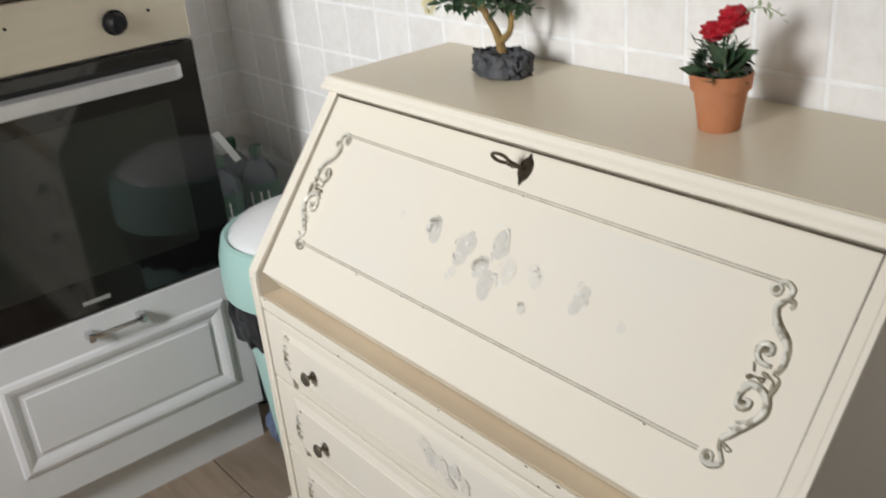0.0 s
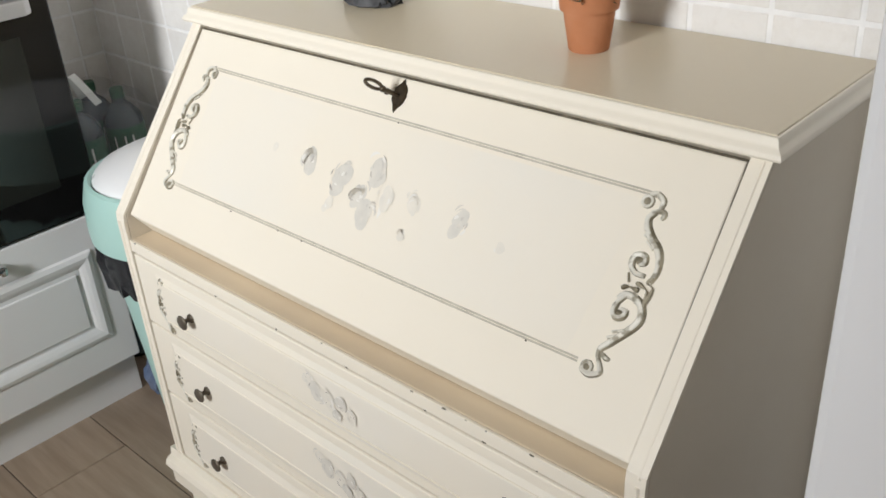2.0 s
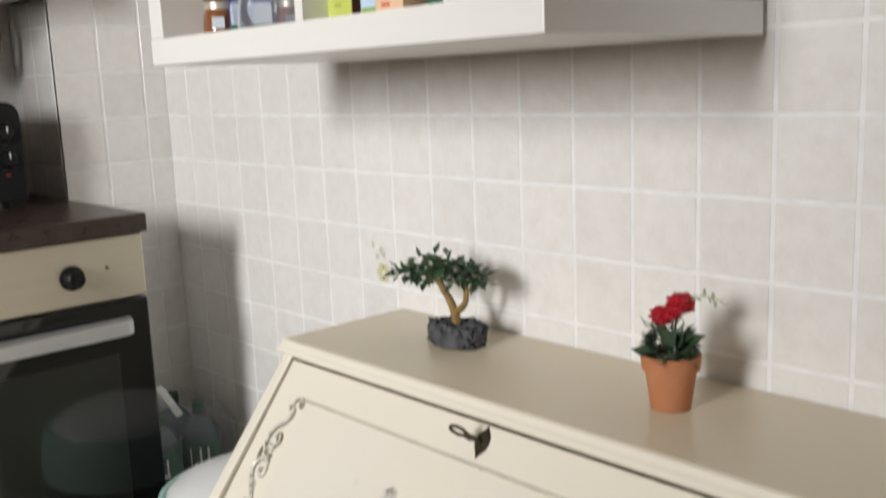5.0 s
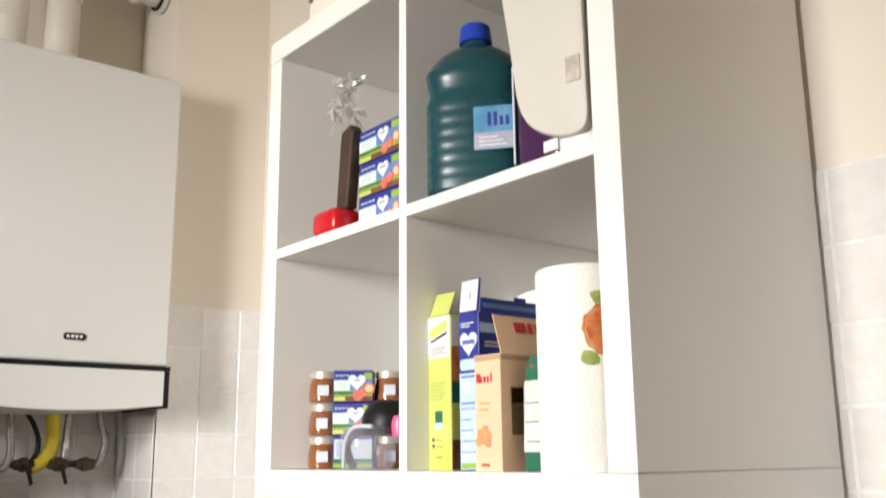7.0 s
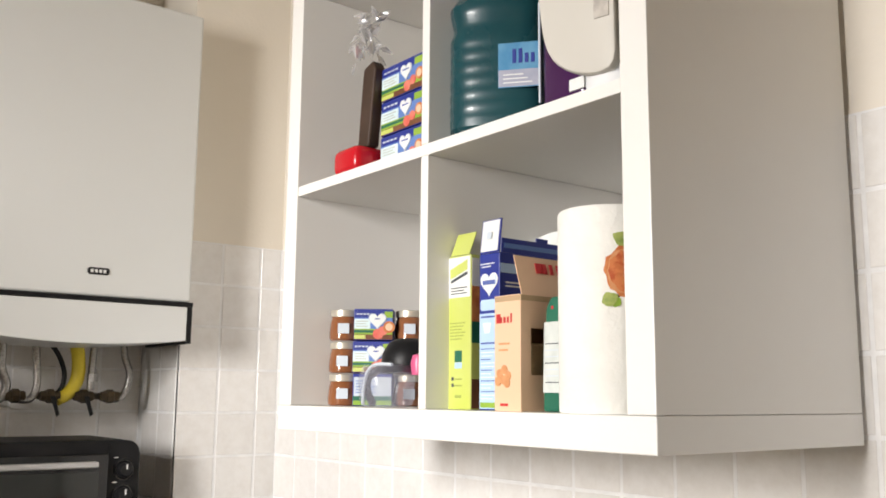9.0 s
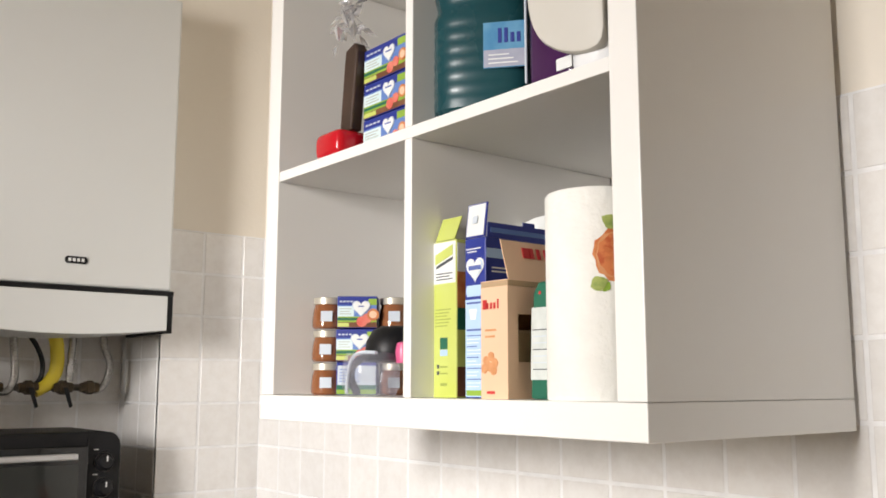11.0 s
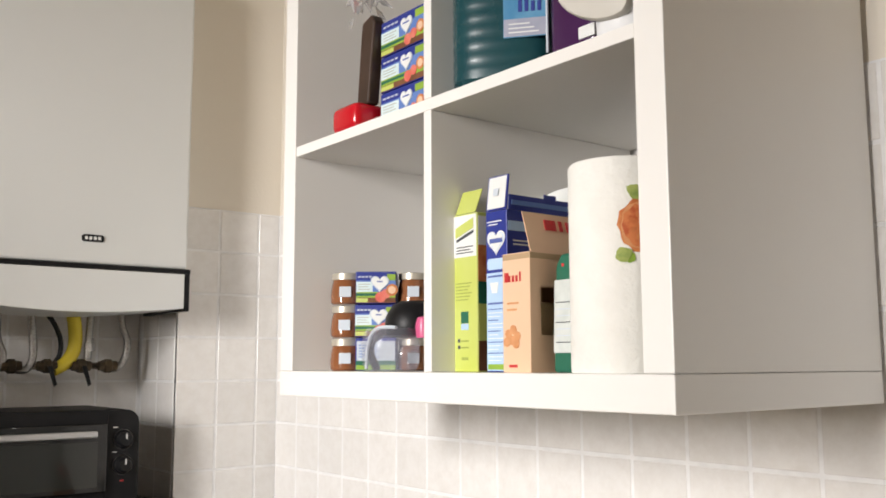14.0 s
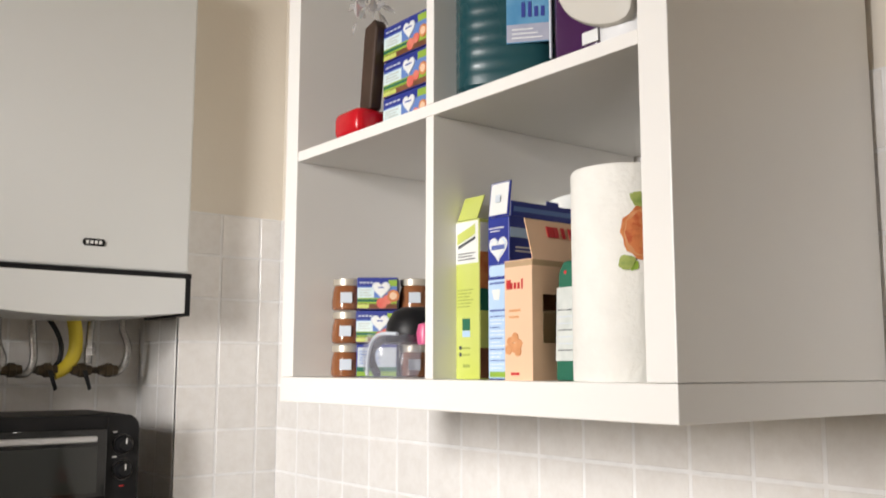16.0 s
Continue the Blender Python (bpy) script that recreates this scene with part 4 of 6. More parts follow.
part("body", oval([(0, 0), (0.108, 0), (0.114, 0.006), (0.15, 0.45), (0.158, 0.53), (0.152, 0.53), (0.145, 0.45), (0, 0.02)], BC), "mint", bin_, "tapered mint green body", True)
bagm = bmesh.new()
N = 72
rings = []
for j, (r, z) in enumerate(((0.16, 0.54), (0.167, 0.527), (0.17, 0.5), (0.169, 0.47), (0.162, 0.44))):
    rings.append([bagm.verts.new((BC.x + (r + 0.014 * noise.noise(Vector((i * 0.7, j * 0.9, 1)))) * math.cos(2 * math.pi * i / N), BC.y + (r + 0.014 * noise.noise(Vector((i * 0.7, j * 0.9, 1)))) * math.sin(2 * math.pi * i / N), z + (0.025 * noise.noise(Vector((i * 0.4, 3, 2))) if j == 4 else 0))) for i in range(N)])
for a, b in zip(rings, rings[1:]):
    for i in range(N):
        bagm.faces.new((a[i], a[(i + 1) % N], b[(i + 1) % N], b[i]))
part("liner", bagm, "bag", bin_, "black bin liner folded over the rim", True)
part("rim", oval([(0.162, 0.525), (0.175, 0.53), (0.176, 0.555), (0.173, 0.6), (0.163, 0.636), (0.156, 0.64), (0.151, 0.634), (0.157, 0.6), (0.16, 0.54)], BC), "mint", bin_, "mint green rim ring", True)
part("lid", oval([(0, 0.68), (0.05, 0.678), (0.1, 0.668), (0.135, 0.652), (0.149, 0.638), (0.151, 0.63), (0.145, 0.628), (0, 0.628)], BC), "white_plastic", bin_, "white domed lid", True)

for level, z0 in enumerate((0.0, 0.33)):
    for (bx, by) in ((0.085, -0.2), (0.085, -0.1), (0.185, -0.185), (0.185, -0.085)):
        bt = thing("water_bottle", (bx, by, z0), "clear bluish water bottle with a green label in the corner", "bottle", "water bottles")
        part("bottle", lathe([(0, 0), (0.034, 0.002), (0.043, 0.012), (0.044, 0.1), (0.041, 0.108), (0.044, 0.116), (0.044, 0.242), (0.041, 0.258), (0.027, 0.28), (0.0145, 0.29), (0.0145, 0.3), (0, 0.3)], (bx, by, z0), 24), "bluebag", bt, "", True)
        part("label_band", lathe([(0.0446, 0.165), (0.0452, 0.2), (0.0446, 0.24)], (bx, by, z0), 24), "greenlabel", bt, "green label band", True)
        part("cap", lathe([(0, 0.322), (0.014, 0.322), (0.0155, 0.318), (0.0155, 0.3), (0, 0.3)], (bx, by, z0), 16), "greenlabel", bt, "", True)
        for k, (a0, w, h) in enumerate(((-62, 4, 0.042), (-50, 10, 0.008), (-34, 5, 0.042), (-20, 16, 0.008), (-12, 5, 0.042))):
            pb = bmesh.new()
            q = [[pb.verts.new((bx + 0.0458 * math.cos(radians(a0 + w * s / 3)), by + 0.0458 * math.sin(radians(a0 + w * s / 3)), z0 + 0.18 + h * e)) for e in (0, 1)] for s in range(4)]
            for s in range(3):
                pb.faces.new((q[s][0], q[s + 1][0], q[s + 1][1], q[s][1]))
            part("print_bar", pb, "card_white", bt)
strap = bmesh.new()
for i in range(10):
    u0, u1 = i / 10, (i + 1) / 10
    pts = [Vector((0.19 - 0.07 * u, -0.135 - 0.03 * math.sin(math.pi * u), 0.63 + 0.068 * math.sin(math.pi * u))) for u in (u0, u1)]
    vs = [strap.verts.new(p + Vector((0.002, dx, 0.2 * dx))) for p in pts for dx in (-0.0085, 0.0085)]
    strap.faces.new((vs[0], vs[1], vs[3], vs[2]))
bmesh.ops.remove_doubles(strap, verts=strap.verts, dist=0.0005)
tagged(link("carrying_strap", strap, "card_white"), "white paper carrying strap over the bottle pack", "strap")
wrap = bmesh.new()
prof = [(0.025, -0.255), (0.235, -0.245), (0.24, -0.03), (0.03, -0.03)]
lv = []
for z, s in ((0.335, 1.0), (0.5, 1.01), (0.6, 0.97), (0.645, 0.8), (0.66, 0.55)):
    lv.append([wrap.verts.new((0.132 + (x - 0.132) * s + 0.008 * noise.noise(Vector((x * 9, z * 20, k))), -0.14 + (y + 0.14) * s + 0.008 * noise.noise(Vector((z * 20, y * 9, k))), z)) for k, (x, y) in enumerate([(p[0] + (q[0] - p[0]) * t / 5, p[1] + (q[1] - p[1]) * t / 5) for p, q in zip(prof, prof[1:] + prof[:1]) for t in range(5)])])
for a, b in zip(lv, lv[1:]):
    for i in range(len(a)):
        wrap.faces.new((a[i], a[(i + 1) % len(a)], b[(i + 1) % len(a)], b[i]))
tagged(link("shrink_wrap", wrap, "wrap", smooth=True), "crinkled clear shrink wrap round the bottle pack", "wrap")
crumple = bmesh.new()
bmesh.ops.create_icosphere(crumple, subdivisions=3, radius=0.05)
for v in crumple.verts:
    v.co = Vector((v.co.x * 0.7, v.co.y * 0.9, max(-0.05, v.co.z * 1.3))) * (1 + 0.35 * noise.noise(v.co * 45)) + Vector((0.385, -0.225, 0.05))
    v.co.z = max(0.001, v.co.z)
tagged(link("crumpled_bag", crumple, "bluecloth"), "crumpled blue-grey plastic bag on the floor", "bag")


# ---- toaster oven ----
toaster = thing("toaster_oven", (0.0, -0.61, 1.126), "black tabletop oven with two dials on the worktop", "oven")
TY0, TY1, TZ0, TZ1, TX = -0.8, -0.376, 1.145, 1.345, 0.1
part("body", box(-0.19, TX - 0.012, TY0, TY1, TZ0, TZ1, 0.028, seg=4), "black", toaster)
part("front_frame", prism([(TY0, TZ0), (TY1, TZ0), (TY1, TZ1 - 0.03), (TY1 - 0.003, TZ1 - 0.017), (TY1 - 0.009, TZ1 - 0.008), (TY1 - 0.018, TZ1 - 0.002), (TY1 - 0.03, TZ1), (TY0, TZ1)], "x", TX - 0.013, TX, 0.002), "black", toaster)
part("glass_door", box(TX, TX + 0.012, TY0 + 0.012, -0.447, 1.178, 1.318, 0.003), "black_glass", toaster, "dark glass door")
part("door_window", box(TX + 0.012, TX + 0.013, TY0 + 0.03, -0.466, 1.19, 1.282), "oven_window", toaster, "dull glass window")
part("door_handle", box(TX + 0.014, TX + 0.03, TY0 + 0.04, -0.472, 1.291, 1.304, 0.003), "silver_plastic", toaster, "pale metal handle bar")
part("edge_trim", box(TX, TX + 0.004, -0.4445, -0.441, 1.17, 1.335), "black", toaster)
for kz in (1.283, 1.231):
    k = lathe([(0, 0.02), (0.012, 0.02), (0.015, 0.016), (0.016, 0.004), (0.019, 0.003), (0.019, 0), (0, 0)], segs=24, m=Matrix.Translation((TX, -0.41, kz)) @ Matrix.Rotation(radians(90), 4, "Y"))
    dial = part("dial", k, "black", toaster, "black dial with pale pointer", True)
    part("pointer", box(TX + 0.02, TX + 0.021, -0.4115, -0.4085, kz + 0.002, kz + 0.013), "card_white", dial)
    part("dial_ring", lathe([(0.0195, 0.001), (0.021, 0.002), (0.0215, 0)], segs=28, m=Matrix.Translation((TX, -0.41, kz)) @ Matrix.Rotation(radians(90), 4, "Y")), "steel", dial)
for pz in (1.308, 1.257):
    part("print_bar", box(TX, TX + 0.0006, -0.433, -0.423, pz, pz + 0.002), "card_white", toaster)
part("pilot_lamp", box(TX, TX + 0.001, -0.415, -0.407, 1.197, 1.2), "red", toaster, "small red mark")
for fy in (TY0 + 0.04, TY1 - 0.04):
    for fx in (-0.16, TX - 0.04):
        part("foot", lathe([(0, 0), (0.012, 0), (0.014, 0.02), (0, 0.02)], (fx, fy, 1.126), 14), "black", toaster)


# ---- wall boiler with its pipes ----
boiler = thing("gas_boiler", (-0.06, -0.51, 1.56), "white wall-hung gas boiler with a black trim line", "boiler")
GX, GY0, GY1 = 0.108, -0.742, -0.283
part("casing", box(NICHE_X, GX, GY0, GY1, 1.648, 2.329, 0.006), "boiler", boiler, "plain white enamelled casing")
trim = bmesh.new()
box(NICHE_X + 0.02, GX + 0.006, GY0 - 0.004, GY1 + 0.004, 1.637, 1.6475, 0.001, trim)
box(NICHE_X + 0.1, GX + 0.003, GY1 - 0.009, GY1 + 0.004, 1.555, 1.637, 0.001, trim)
box(NICHE_X + 0.1, GX + 0.003, GY0 - 0.004, GY0 + 0.009, 1.555, 1.637, 0.001, trim)
part("trim", trim, "black", boiler, "black trim frame")
low = [(GY0 + 0.01, 1.6365), (GY1 - 0.0095, 1.6365), (GY1 - 0.0095, 1.5605)] + [(GY1 - 0.0095 + (GY0 - GY1 + 0.0195) * u, 1.5605 - 0.014 * math.sin(math.pi * u)) for u in (0.1, 0.2, 0.3, 0.4, 0.5, 0.6, 0.7, 0.8, 0.9)] + [(GY0 + 0.01, 1.5605)]
part("lower_panel", prism(low, "x", NICHE_X + 0.1, GX + 0.007, 0.002), "boiler", boiler, "white lower control panel")
badge = part("badge", prism([(-0.512, 1.694), (-0.474, 1.694), (-0.47, 1.698), (-0.47, 1.705), (-0.474, 1.709), (-0.512, 1.709), (-0.516, 1.705), (-0.516, 1.698)], "x", GX, GX + 0.0025), "black", boiler, "small black maker's badge")
for i in range(4):
    part("badge_bar", box(GX + 0.0025, GX + 0.003, -0.51 + i * 0.009, -0.504 + i * 0.009, 1.698, 1.705), "card_white", badge)
PX = -0.12
PIPES = [("connection_pipe", [(-0.62, 1.57), (-0.618, 1.5), (-0.605, 1.46), (-0.615, 1.43), (-0.64, 1.425)], 0.0095, "steel"), ("connection_pipe", [(-0.55, 1.57), (-0.545, 1.52), (-0.54, 1.46), (-0.552, 1.43), (-0.575, 1.428)], 0.0085, "steel"),
         ("cable", [(-0.53, 1.57), (-0.5, 1.535), (-0.482, 1.495), (-0.483, 1.46), (-0.5, 1.435)], 0.0055, "black"), ("gas_hose", [(-0.463, 1.575), (-0.452, 1.53), (-0.45, 1.48), (-0.466, 1.446), (-0.496, 1.428)], 0.0155, "yellow"),
         ("connection_pipe", [(-0.415, 1.57), (-0.418, 1.51), (-0.42, 1.45)], 0.0085, "steel"), ("connection_pipe", [(-0.347, 1.575), (-0.342, 1.53), (-0.328, 1.49), (-0.335, 1.45), (-0.355, 1.43), (-0.378, 1.434)], 0.0085, "steel")]
for name, pts, r, mat in PIPES:
    pipe = tagged(link(name, tube([(PX + 0.01 * math.sin(5 * y), y, z) for y, z in pts], r, 12), mat, smooth=True), {"steel": "braided steel pipe under the boiler", "black": "black cable hanging under the boiler", "yellow": "yellow gas hose under the boiler"}[mat], "pipe" if mat != "black" else "cable")
for vy in (-0.66, -0.585, -0.51, -0.435, -0.375):
    valve = thing("valve", (PX, vy, 1.435), "tarnished brass valve on the wall below the boiler", "valve", "boiler valves")
    part("body", lathe([(0, -0.02), (0.011, -0.02), (0.012, -0.008), (0.016, -0.006), (0.016, 0.008), (0.011, 0.01), (0.011, 0.022), (0, 0.022)], segs=8, m=Matrix.Translation((PX, vy, 1.436)) @ Matrix.Rotation(radians(90), 4, "X")), "brass", valve)
    part("nut", lathe([(0, -0.01), (0.014, -0.01), (0.014, 0.006), (0, 0.006)], segs=6, m=Matrix.Translation((PX - 0.03, vy, 1.436)) @ Matrix.Rotation(radians(90), 4, "Y")), "brass", valve)
    part("spigot", tube([(NICHE_X, vy, 1.436), (PX, vy, 1.436)], 0.008, 8), "brass", valve)
    if vy in (-0.51, -0.435):
        part("lever", prism([(vy - 0.004, 1.436), (vy + 0.006, 1.436), (vy + 0.018, 1.395), (vy + 0.012, 1.39)], "x", PX + 0.014, PX + 0.018), "black", valve, "black lever")
part_nut = thing("pipe_union", (PX, -0.419, 1.48), "steel pipe union below the boiler", "pipe fitting")
part("nut", lathe([(0, 0), (0.0125, 0), (0.0125, 0.018), (0.0095, 0.02), (0.0095, 0.03), (0, 0.03)], (PX, -0.419, 1.47), 6), "steel", part_nut)

# flue pipes over the boiler
for fy, horizontal, to in ((-0.632, 2.6, -1.0), (-0.512, 2.615, -0.262)):
    flue = thing("flue_pipe", (-0.06, fy, 2.33), "white plastic flue pipe with elbow on the boiler", "flue pipe", "flue pipes")
    fx = -0.1
    part("upright", lathe([(0.037, 0), (0.046, 0), (0.046, 0.035), (0.04, 0.045), (0.04, 0.13), (0.0415, 0.132), (0.0415, 0.138), (0.039, 0.14), (0.039, 0.235), (0.037, 0.235)], (fx, fy, 2.329), 28), "pvc", flue, "", True)
    s = 1 if to > fy else -1
    elbow = tube([(fx, fy, 2.545), (fx, fy, 2.6), (fx, fy + s * 0.012, 2.632), (fx, fy + s * 0.045, 2.65), (fx, fy + s * 0.075, 2.652)], 0.0425, 24)
    part("elbow", elbow, "pvc", flue, "rounded white elbow", True)
    part("level_run", tube([(fx, fy + s * 0.07, 2.652), (fx, to - s * 0.0, 2.652)], 0.0385, 24), "pvc", flue, "", True)
    for cy in (fy + s * 0.1, fy + s * 0.17):
        part("collar", tube([(fx, cy, 2.652), (fx, cy + s * 0.016, 2.652)], 0.044, 24), "pvc", flue, "", True)
    if s > 0:
        part("wall_rosette", tube([(fx, to - 0.012, 2.652), (fx, to - 0.001, 2.652)], 0.052, 24), "pvc", flue, "", True)
        part("seal", tube([(fx, to - 0.018, 2.652), (fx, to - 0.012, 2.652)], 0.047, 24), "black", flue, "dark rubber seal", True)


# ---- things in the wall shelf ----
Z1, Z2, Z3 = 1.4282, 1.7807, 2.1552


def plate_y(parent, y, x0, x1, z0, z1, mat, name="print_patch", lift=0.0004):
    return part(name, box(x0, x1, y - lift, y - lift * 0.1, z0, z1), mat, parent)


def plate_x(parent, x, y0, y1, z0, z1, mat, name="print_patch", lift=0.0004):
    return part(name, box(x + lift * 0.1, x + lift, y0, y1, z0, z1), mat, parent)


def heart(parent, y, cx, cz, r, mat, lift=0.0007):
    pts = []
    for i in range(24):
        t = 2 * math.pi * i / 24
        pts.append((cx + r * 0.062 * 16 * math.sin(t) ** 3, cz + r * 0.062 * (13 * math.cos(t) - 5 * math.cos(2 * t) - 2 * math.cos(3 * t) - math.cos(4 * t))))
    return part("heart_print", prism(pts, "y", y - lift, y - lift * 0.3), mat, parent)


def shift_forward(ob, k):
    """Moves a thing towards the shelf's front edge and makes it a little smaller."""
    e = Vector((2.07, -1.1, Z1))
    if ob.type == "MESH":
        ob.data.transform(Matrix.Translation(e) @ Matrix.Scale(k, 4) @ Matrix.Translation(-e))
    else:
        ob.location, ob.scale = e + k * (ob.location - e), (k, k, k)


def carton(name, x0, x1, y0, y1, z0, z1, mat, label):
    c = thing(name, ((x0 + x1) / 2, (y0 + y1) / 2, z0), label, "carton")
    part("body", box(x0, x1, y0, y1, z0, z1, 0.0012), mat, c)
    return c


# lime green carton
g = carton("food_carton", 1.072, 1.124, -0.3, -0.17, Z1, 1.645, "lime", "lime green and white food carton with open flap")
part("flap", prism([(-0.3, 1.6455), (-0.2985, 1.6455), (-0.285, 1.679), (-0.2865, 1.679)], "x", 1.078, 1.12), "lime", g, "raised lime green flap")
plate_y(g, -0.3, 1.0735, 1.1225, 1.585, 1.643, "card_white")
part("title_band", prism([(1.079, 1.612), (1.117, 1.624), (1.117, 1.638), (1.079, 1.626)], "y", -0.3012, -0.3005), "lime", g)
part("title_bar", prism([(1.081, 1.606), (1.117, 1.617), (1.117, 1.621), (1.081, 1.61)], "y", -0.3012, -0.3005), "ink", g)
for i in range(3):
    plate_y(g, -0.3, 1.08, 1.116 - 0.006 * (i % 2), 1.598 - i * 0.004, 1.5995 - i * 0.004, "ink", "print_bar", 0.0008)
for i in range(6):
    plate_y(g, -0.3, 1.078, 1.112 - 0.004 * (i % 3), 1.548 - i * 0.0045, 1.5495 - i * 0.0045, "ink_soft", "print_bar")
plate_y(g, -0.3, 1.089, 1.105, 1.494, 1.51, "green")
plate_y(g, -0.3, 1.089, 1.105, 1.485, 1.4935, "sky")
for i, (w, z) in enumerate(((0.005, 1.468), (0.005, 1.459))):
    plate_y(g, -0.3, 1.082, 1.087, z, z + 0.005, "ink")
    plate_y(g, -0.3, 1.089, 1.105, z + 0.001, z + 0.003, "ink_soft")
plate_y(g, -0.3, 1.09, 1.104, 1.444, 1.448, "ink_soft")
for z0, z1, mt in ((1.43, 1.47, "brown"), (1.47, 1.52, "lime"), (1.52, 1.55, "green"), (1.55, 1.6, "orange"), (1.6, 1.64, "card_white")):
    plate_x(g, 1.124, -0.298, -0.172, z0, z1, mt)

# navy and light blue carton
b = carton("food_carton", 1.138, 1.18, -0.296, -0.15, Z1, 1.642, "navy", "navy and pale blue food carton with open white flap")
part("flap", prism([(-0.296, 1.6425), (-0.2945, 1.6425), (-0.289, 1.69), (-0.2905, 1.69)], "x", 1.139, 1.179), "navy", b, "raised navy flap")
part("flap_lining", prism([(-0.2963, 1.645), (-0.2908, 1.6885), (-0.2915, 1.6885), (-0.297, 1.645)], "x", 1.1415, 1.1765), "card_white", b, "white printed flap face")
part("flap_mark", prism([(-0.2965, 1.662), (-0.2955, 1.672), (-0.296, 1.672), (-0.297, 1.662)], "x", 1.154, 1.164), "greyrim", b)
plate_y(b, -0.296, 1.139, 1.179, 1.43, 1.559, "sky")
heart(b, -0.296, 1.159, 1.601, 0.0185, "card_white")
heart(b, -0.296, 1.159, 1.601, 0.0155, "sky", 0.001)
heart(b, -0.296, 1.159, 1.601, 0.0145, "card_white", 0.0013)
plate_y(b, -0.296, 1.147, 1.172, 1.5985, 1.6045, "ink_blue", "print_bar", 0.0016)
part("lozenge", prism([(1.143, 1.563), (1.175, 1.563), (1.177, 1.567), (1.177, 1.574), (1.175, 1.578), (1.143, 1.578), (1.141, 1.574), (1.141, 1.567)], "y", -0.2968, -0.2962), "sky", b)
for i in range(2):
    plate_y(b, -0.296, 1.14 + 0.003 * i, 1.17 - 0.008 * i, 1.627 - i * 0.004, 1.6285 - i * 0.004, "card_white", "print_bar")
plate_y(b, -0.296, 1.142, 1.176, 1.553, 1.5555, "ink_blue", "print_bar", 0.0008)
plate_y(b, -0.296, 1.142, 1.176, 1.517, 1.5195, "ink_blue", "print_bar", 0.0008)
part("cup_print", prism([(1.15, 1.532), (1.16, 1.532), (1.163, 1.546), (1.146, 1.546)], "y", -0.2968, -0.2962), "card_white", b)
for i in range(15):
    plate_y(b, -0.296, 1.142, 1.174 - 0.004 * ((i * 5) % 4), 1.51 - i * 0.0048, 1.5112 - i * 0.0048, "card_white" if i % 3 else "ink_blue", "print_bar", 0.0008)
plate_y(b, -0.296, 1.141, 1.177, 1.4315, 1.4385, "grass", "print_patch", 0.0008)
plate_x(b, 1.18, -0.294, -0.152, 1.614, 1.627, "sky")
plate_x(b, 1.18, -0.294, -0.152, 1.435, 1.56, "sky")
for i in range(2):
    plate_x(b, 1.18, -0.285, -0.24, 1.6 - i * 0.005, 1.602 - i * 0.005, "card_white", "print_bar")
part("side_flap", prism([(1.1785, 1.642), (1.18, 1.642), (1.1812, 1.662), (1.1797, 1.662)], "y", -0.292, -0.13), "navy", b, "raised navy side flap")
part("flap_stripe", prism([(1.1806, 1.6485), (1.1811, 1.6485), (1.1815, 1.655), (1.181, 1.655)], "y", -0.288, -0.135), "blue_mid", b)
part("tab", box(1.1795, 1.181, -0.228, -0.205, 1.6615, 1.668, 0.0005), "navy", b)
tagged(link("paper_packet", prism([(1.05, Z1), (1.16, Z1), (1.158, 1.69), (1.14, 1.7), (1.1, 1.698), (1.056, 1.69)], "y", -0.125, -0.09, 0.003), "card_white"), "folded white paper packet behind the cartons", "packet")

# peach open carton with a cut-out window
pc = thing("biscuit_carton", (1.225, -0.26, Z1), "open peach coloured biscuit carton with a cut-out window", "carton")
x0, x1, y0, y1, zt = 1.2, 1.25, -0.322, -0.2, 1.577
part("front_panel", box(x0, x1, y0, y0 + 0.0012, Z1, zt), "peach", pc)
part("back_panel", box(x0, x1, y1 - 0.0012, y1, Z1, zt), "peach", pc)
part("side_panel", box(x0, x0 + 0.0012, y0 + 0.0013, y1 - 0.0013, Z1, zt), "peach", pc)
rp = bmesh.new()
for a0, a1, c0, c1 in ((y0 + 0.0013, -0.304, Z1, zt), (-0.256, y1 - 0.0013, Z1, zt), (-0.304, -0.256, Z1, 1.474), (-0.304, -0.256, 1.534, zt)):
    box(x1 - 0.0012, x1, a0, a1, c0, c1, bm=rp)
part("window_panel", rp, "peach", pc, "peach panel with a window")
part("content_bag", box(x0 + 0.004, x1 - 0.004, y0 + 0.005, y1 - 0.005, Z1 + 0.001, 1.515, 0.004), "peach_in", pc, "biscuits inside")
part("bottom_panel", box(x0 + 0.0013, x1 - 0.0013, y0 + 0.0013, y1 - 0.0013, Z1, Z1 + 0.001), "peach", pc)
part("inner_rim", prism([(y0 + 0.0013, zt - 0.006), (y1 - 0.0013, zt - 0.006), (y1 - 0.0013, zt - 0.004), (y0 + 0.0013, zt - 0.004)], "x", x0 + 0.0015, x1 - 0.0015), "peach_in", pc)
part("flap", prism([(x1 - 0.0012, zt), (x1, zt), (x1 - 0.015, zt + 0.052), (x1 - 0.0162, zt + 0.052)], "y", y0 + 0.002, y1), "peach", pc, "raised peach flap with red lettering bars")
for k, w in enumerate((0.012, 0.007, 0.006, 0.01)):
    part("letter_bar", prism([(x1 - 0.0084, zt + 0.03), (x1 - 0.0074, zt + 0.03), (x1 - 0.0114, zt + 0.044), (x1 - 0.0124, zt + 0.044)], "y", y0 + 0.036 + k * 0.013, y0 + 0.036 + k * 0.013 + w), "red", pc)
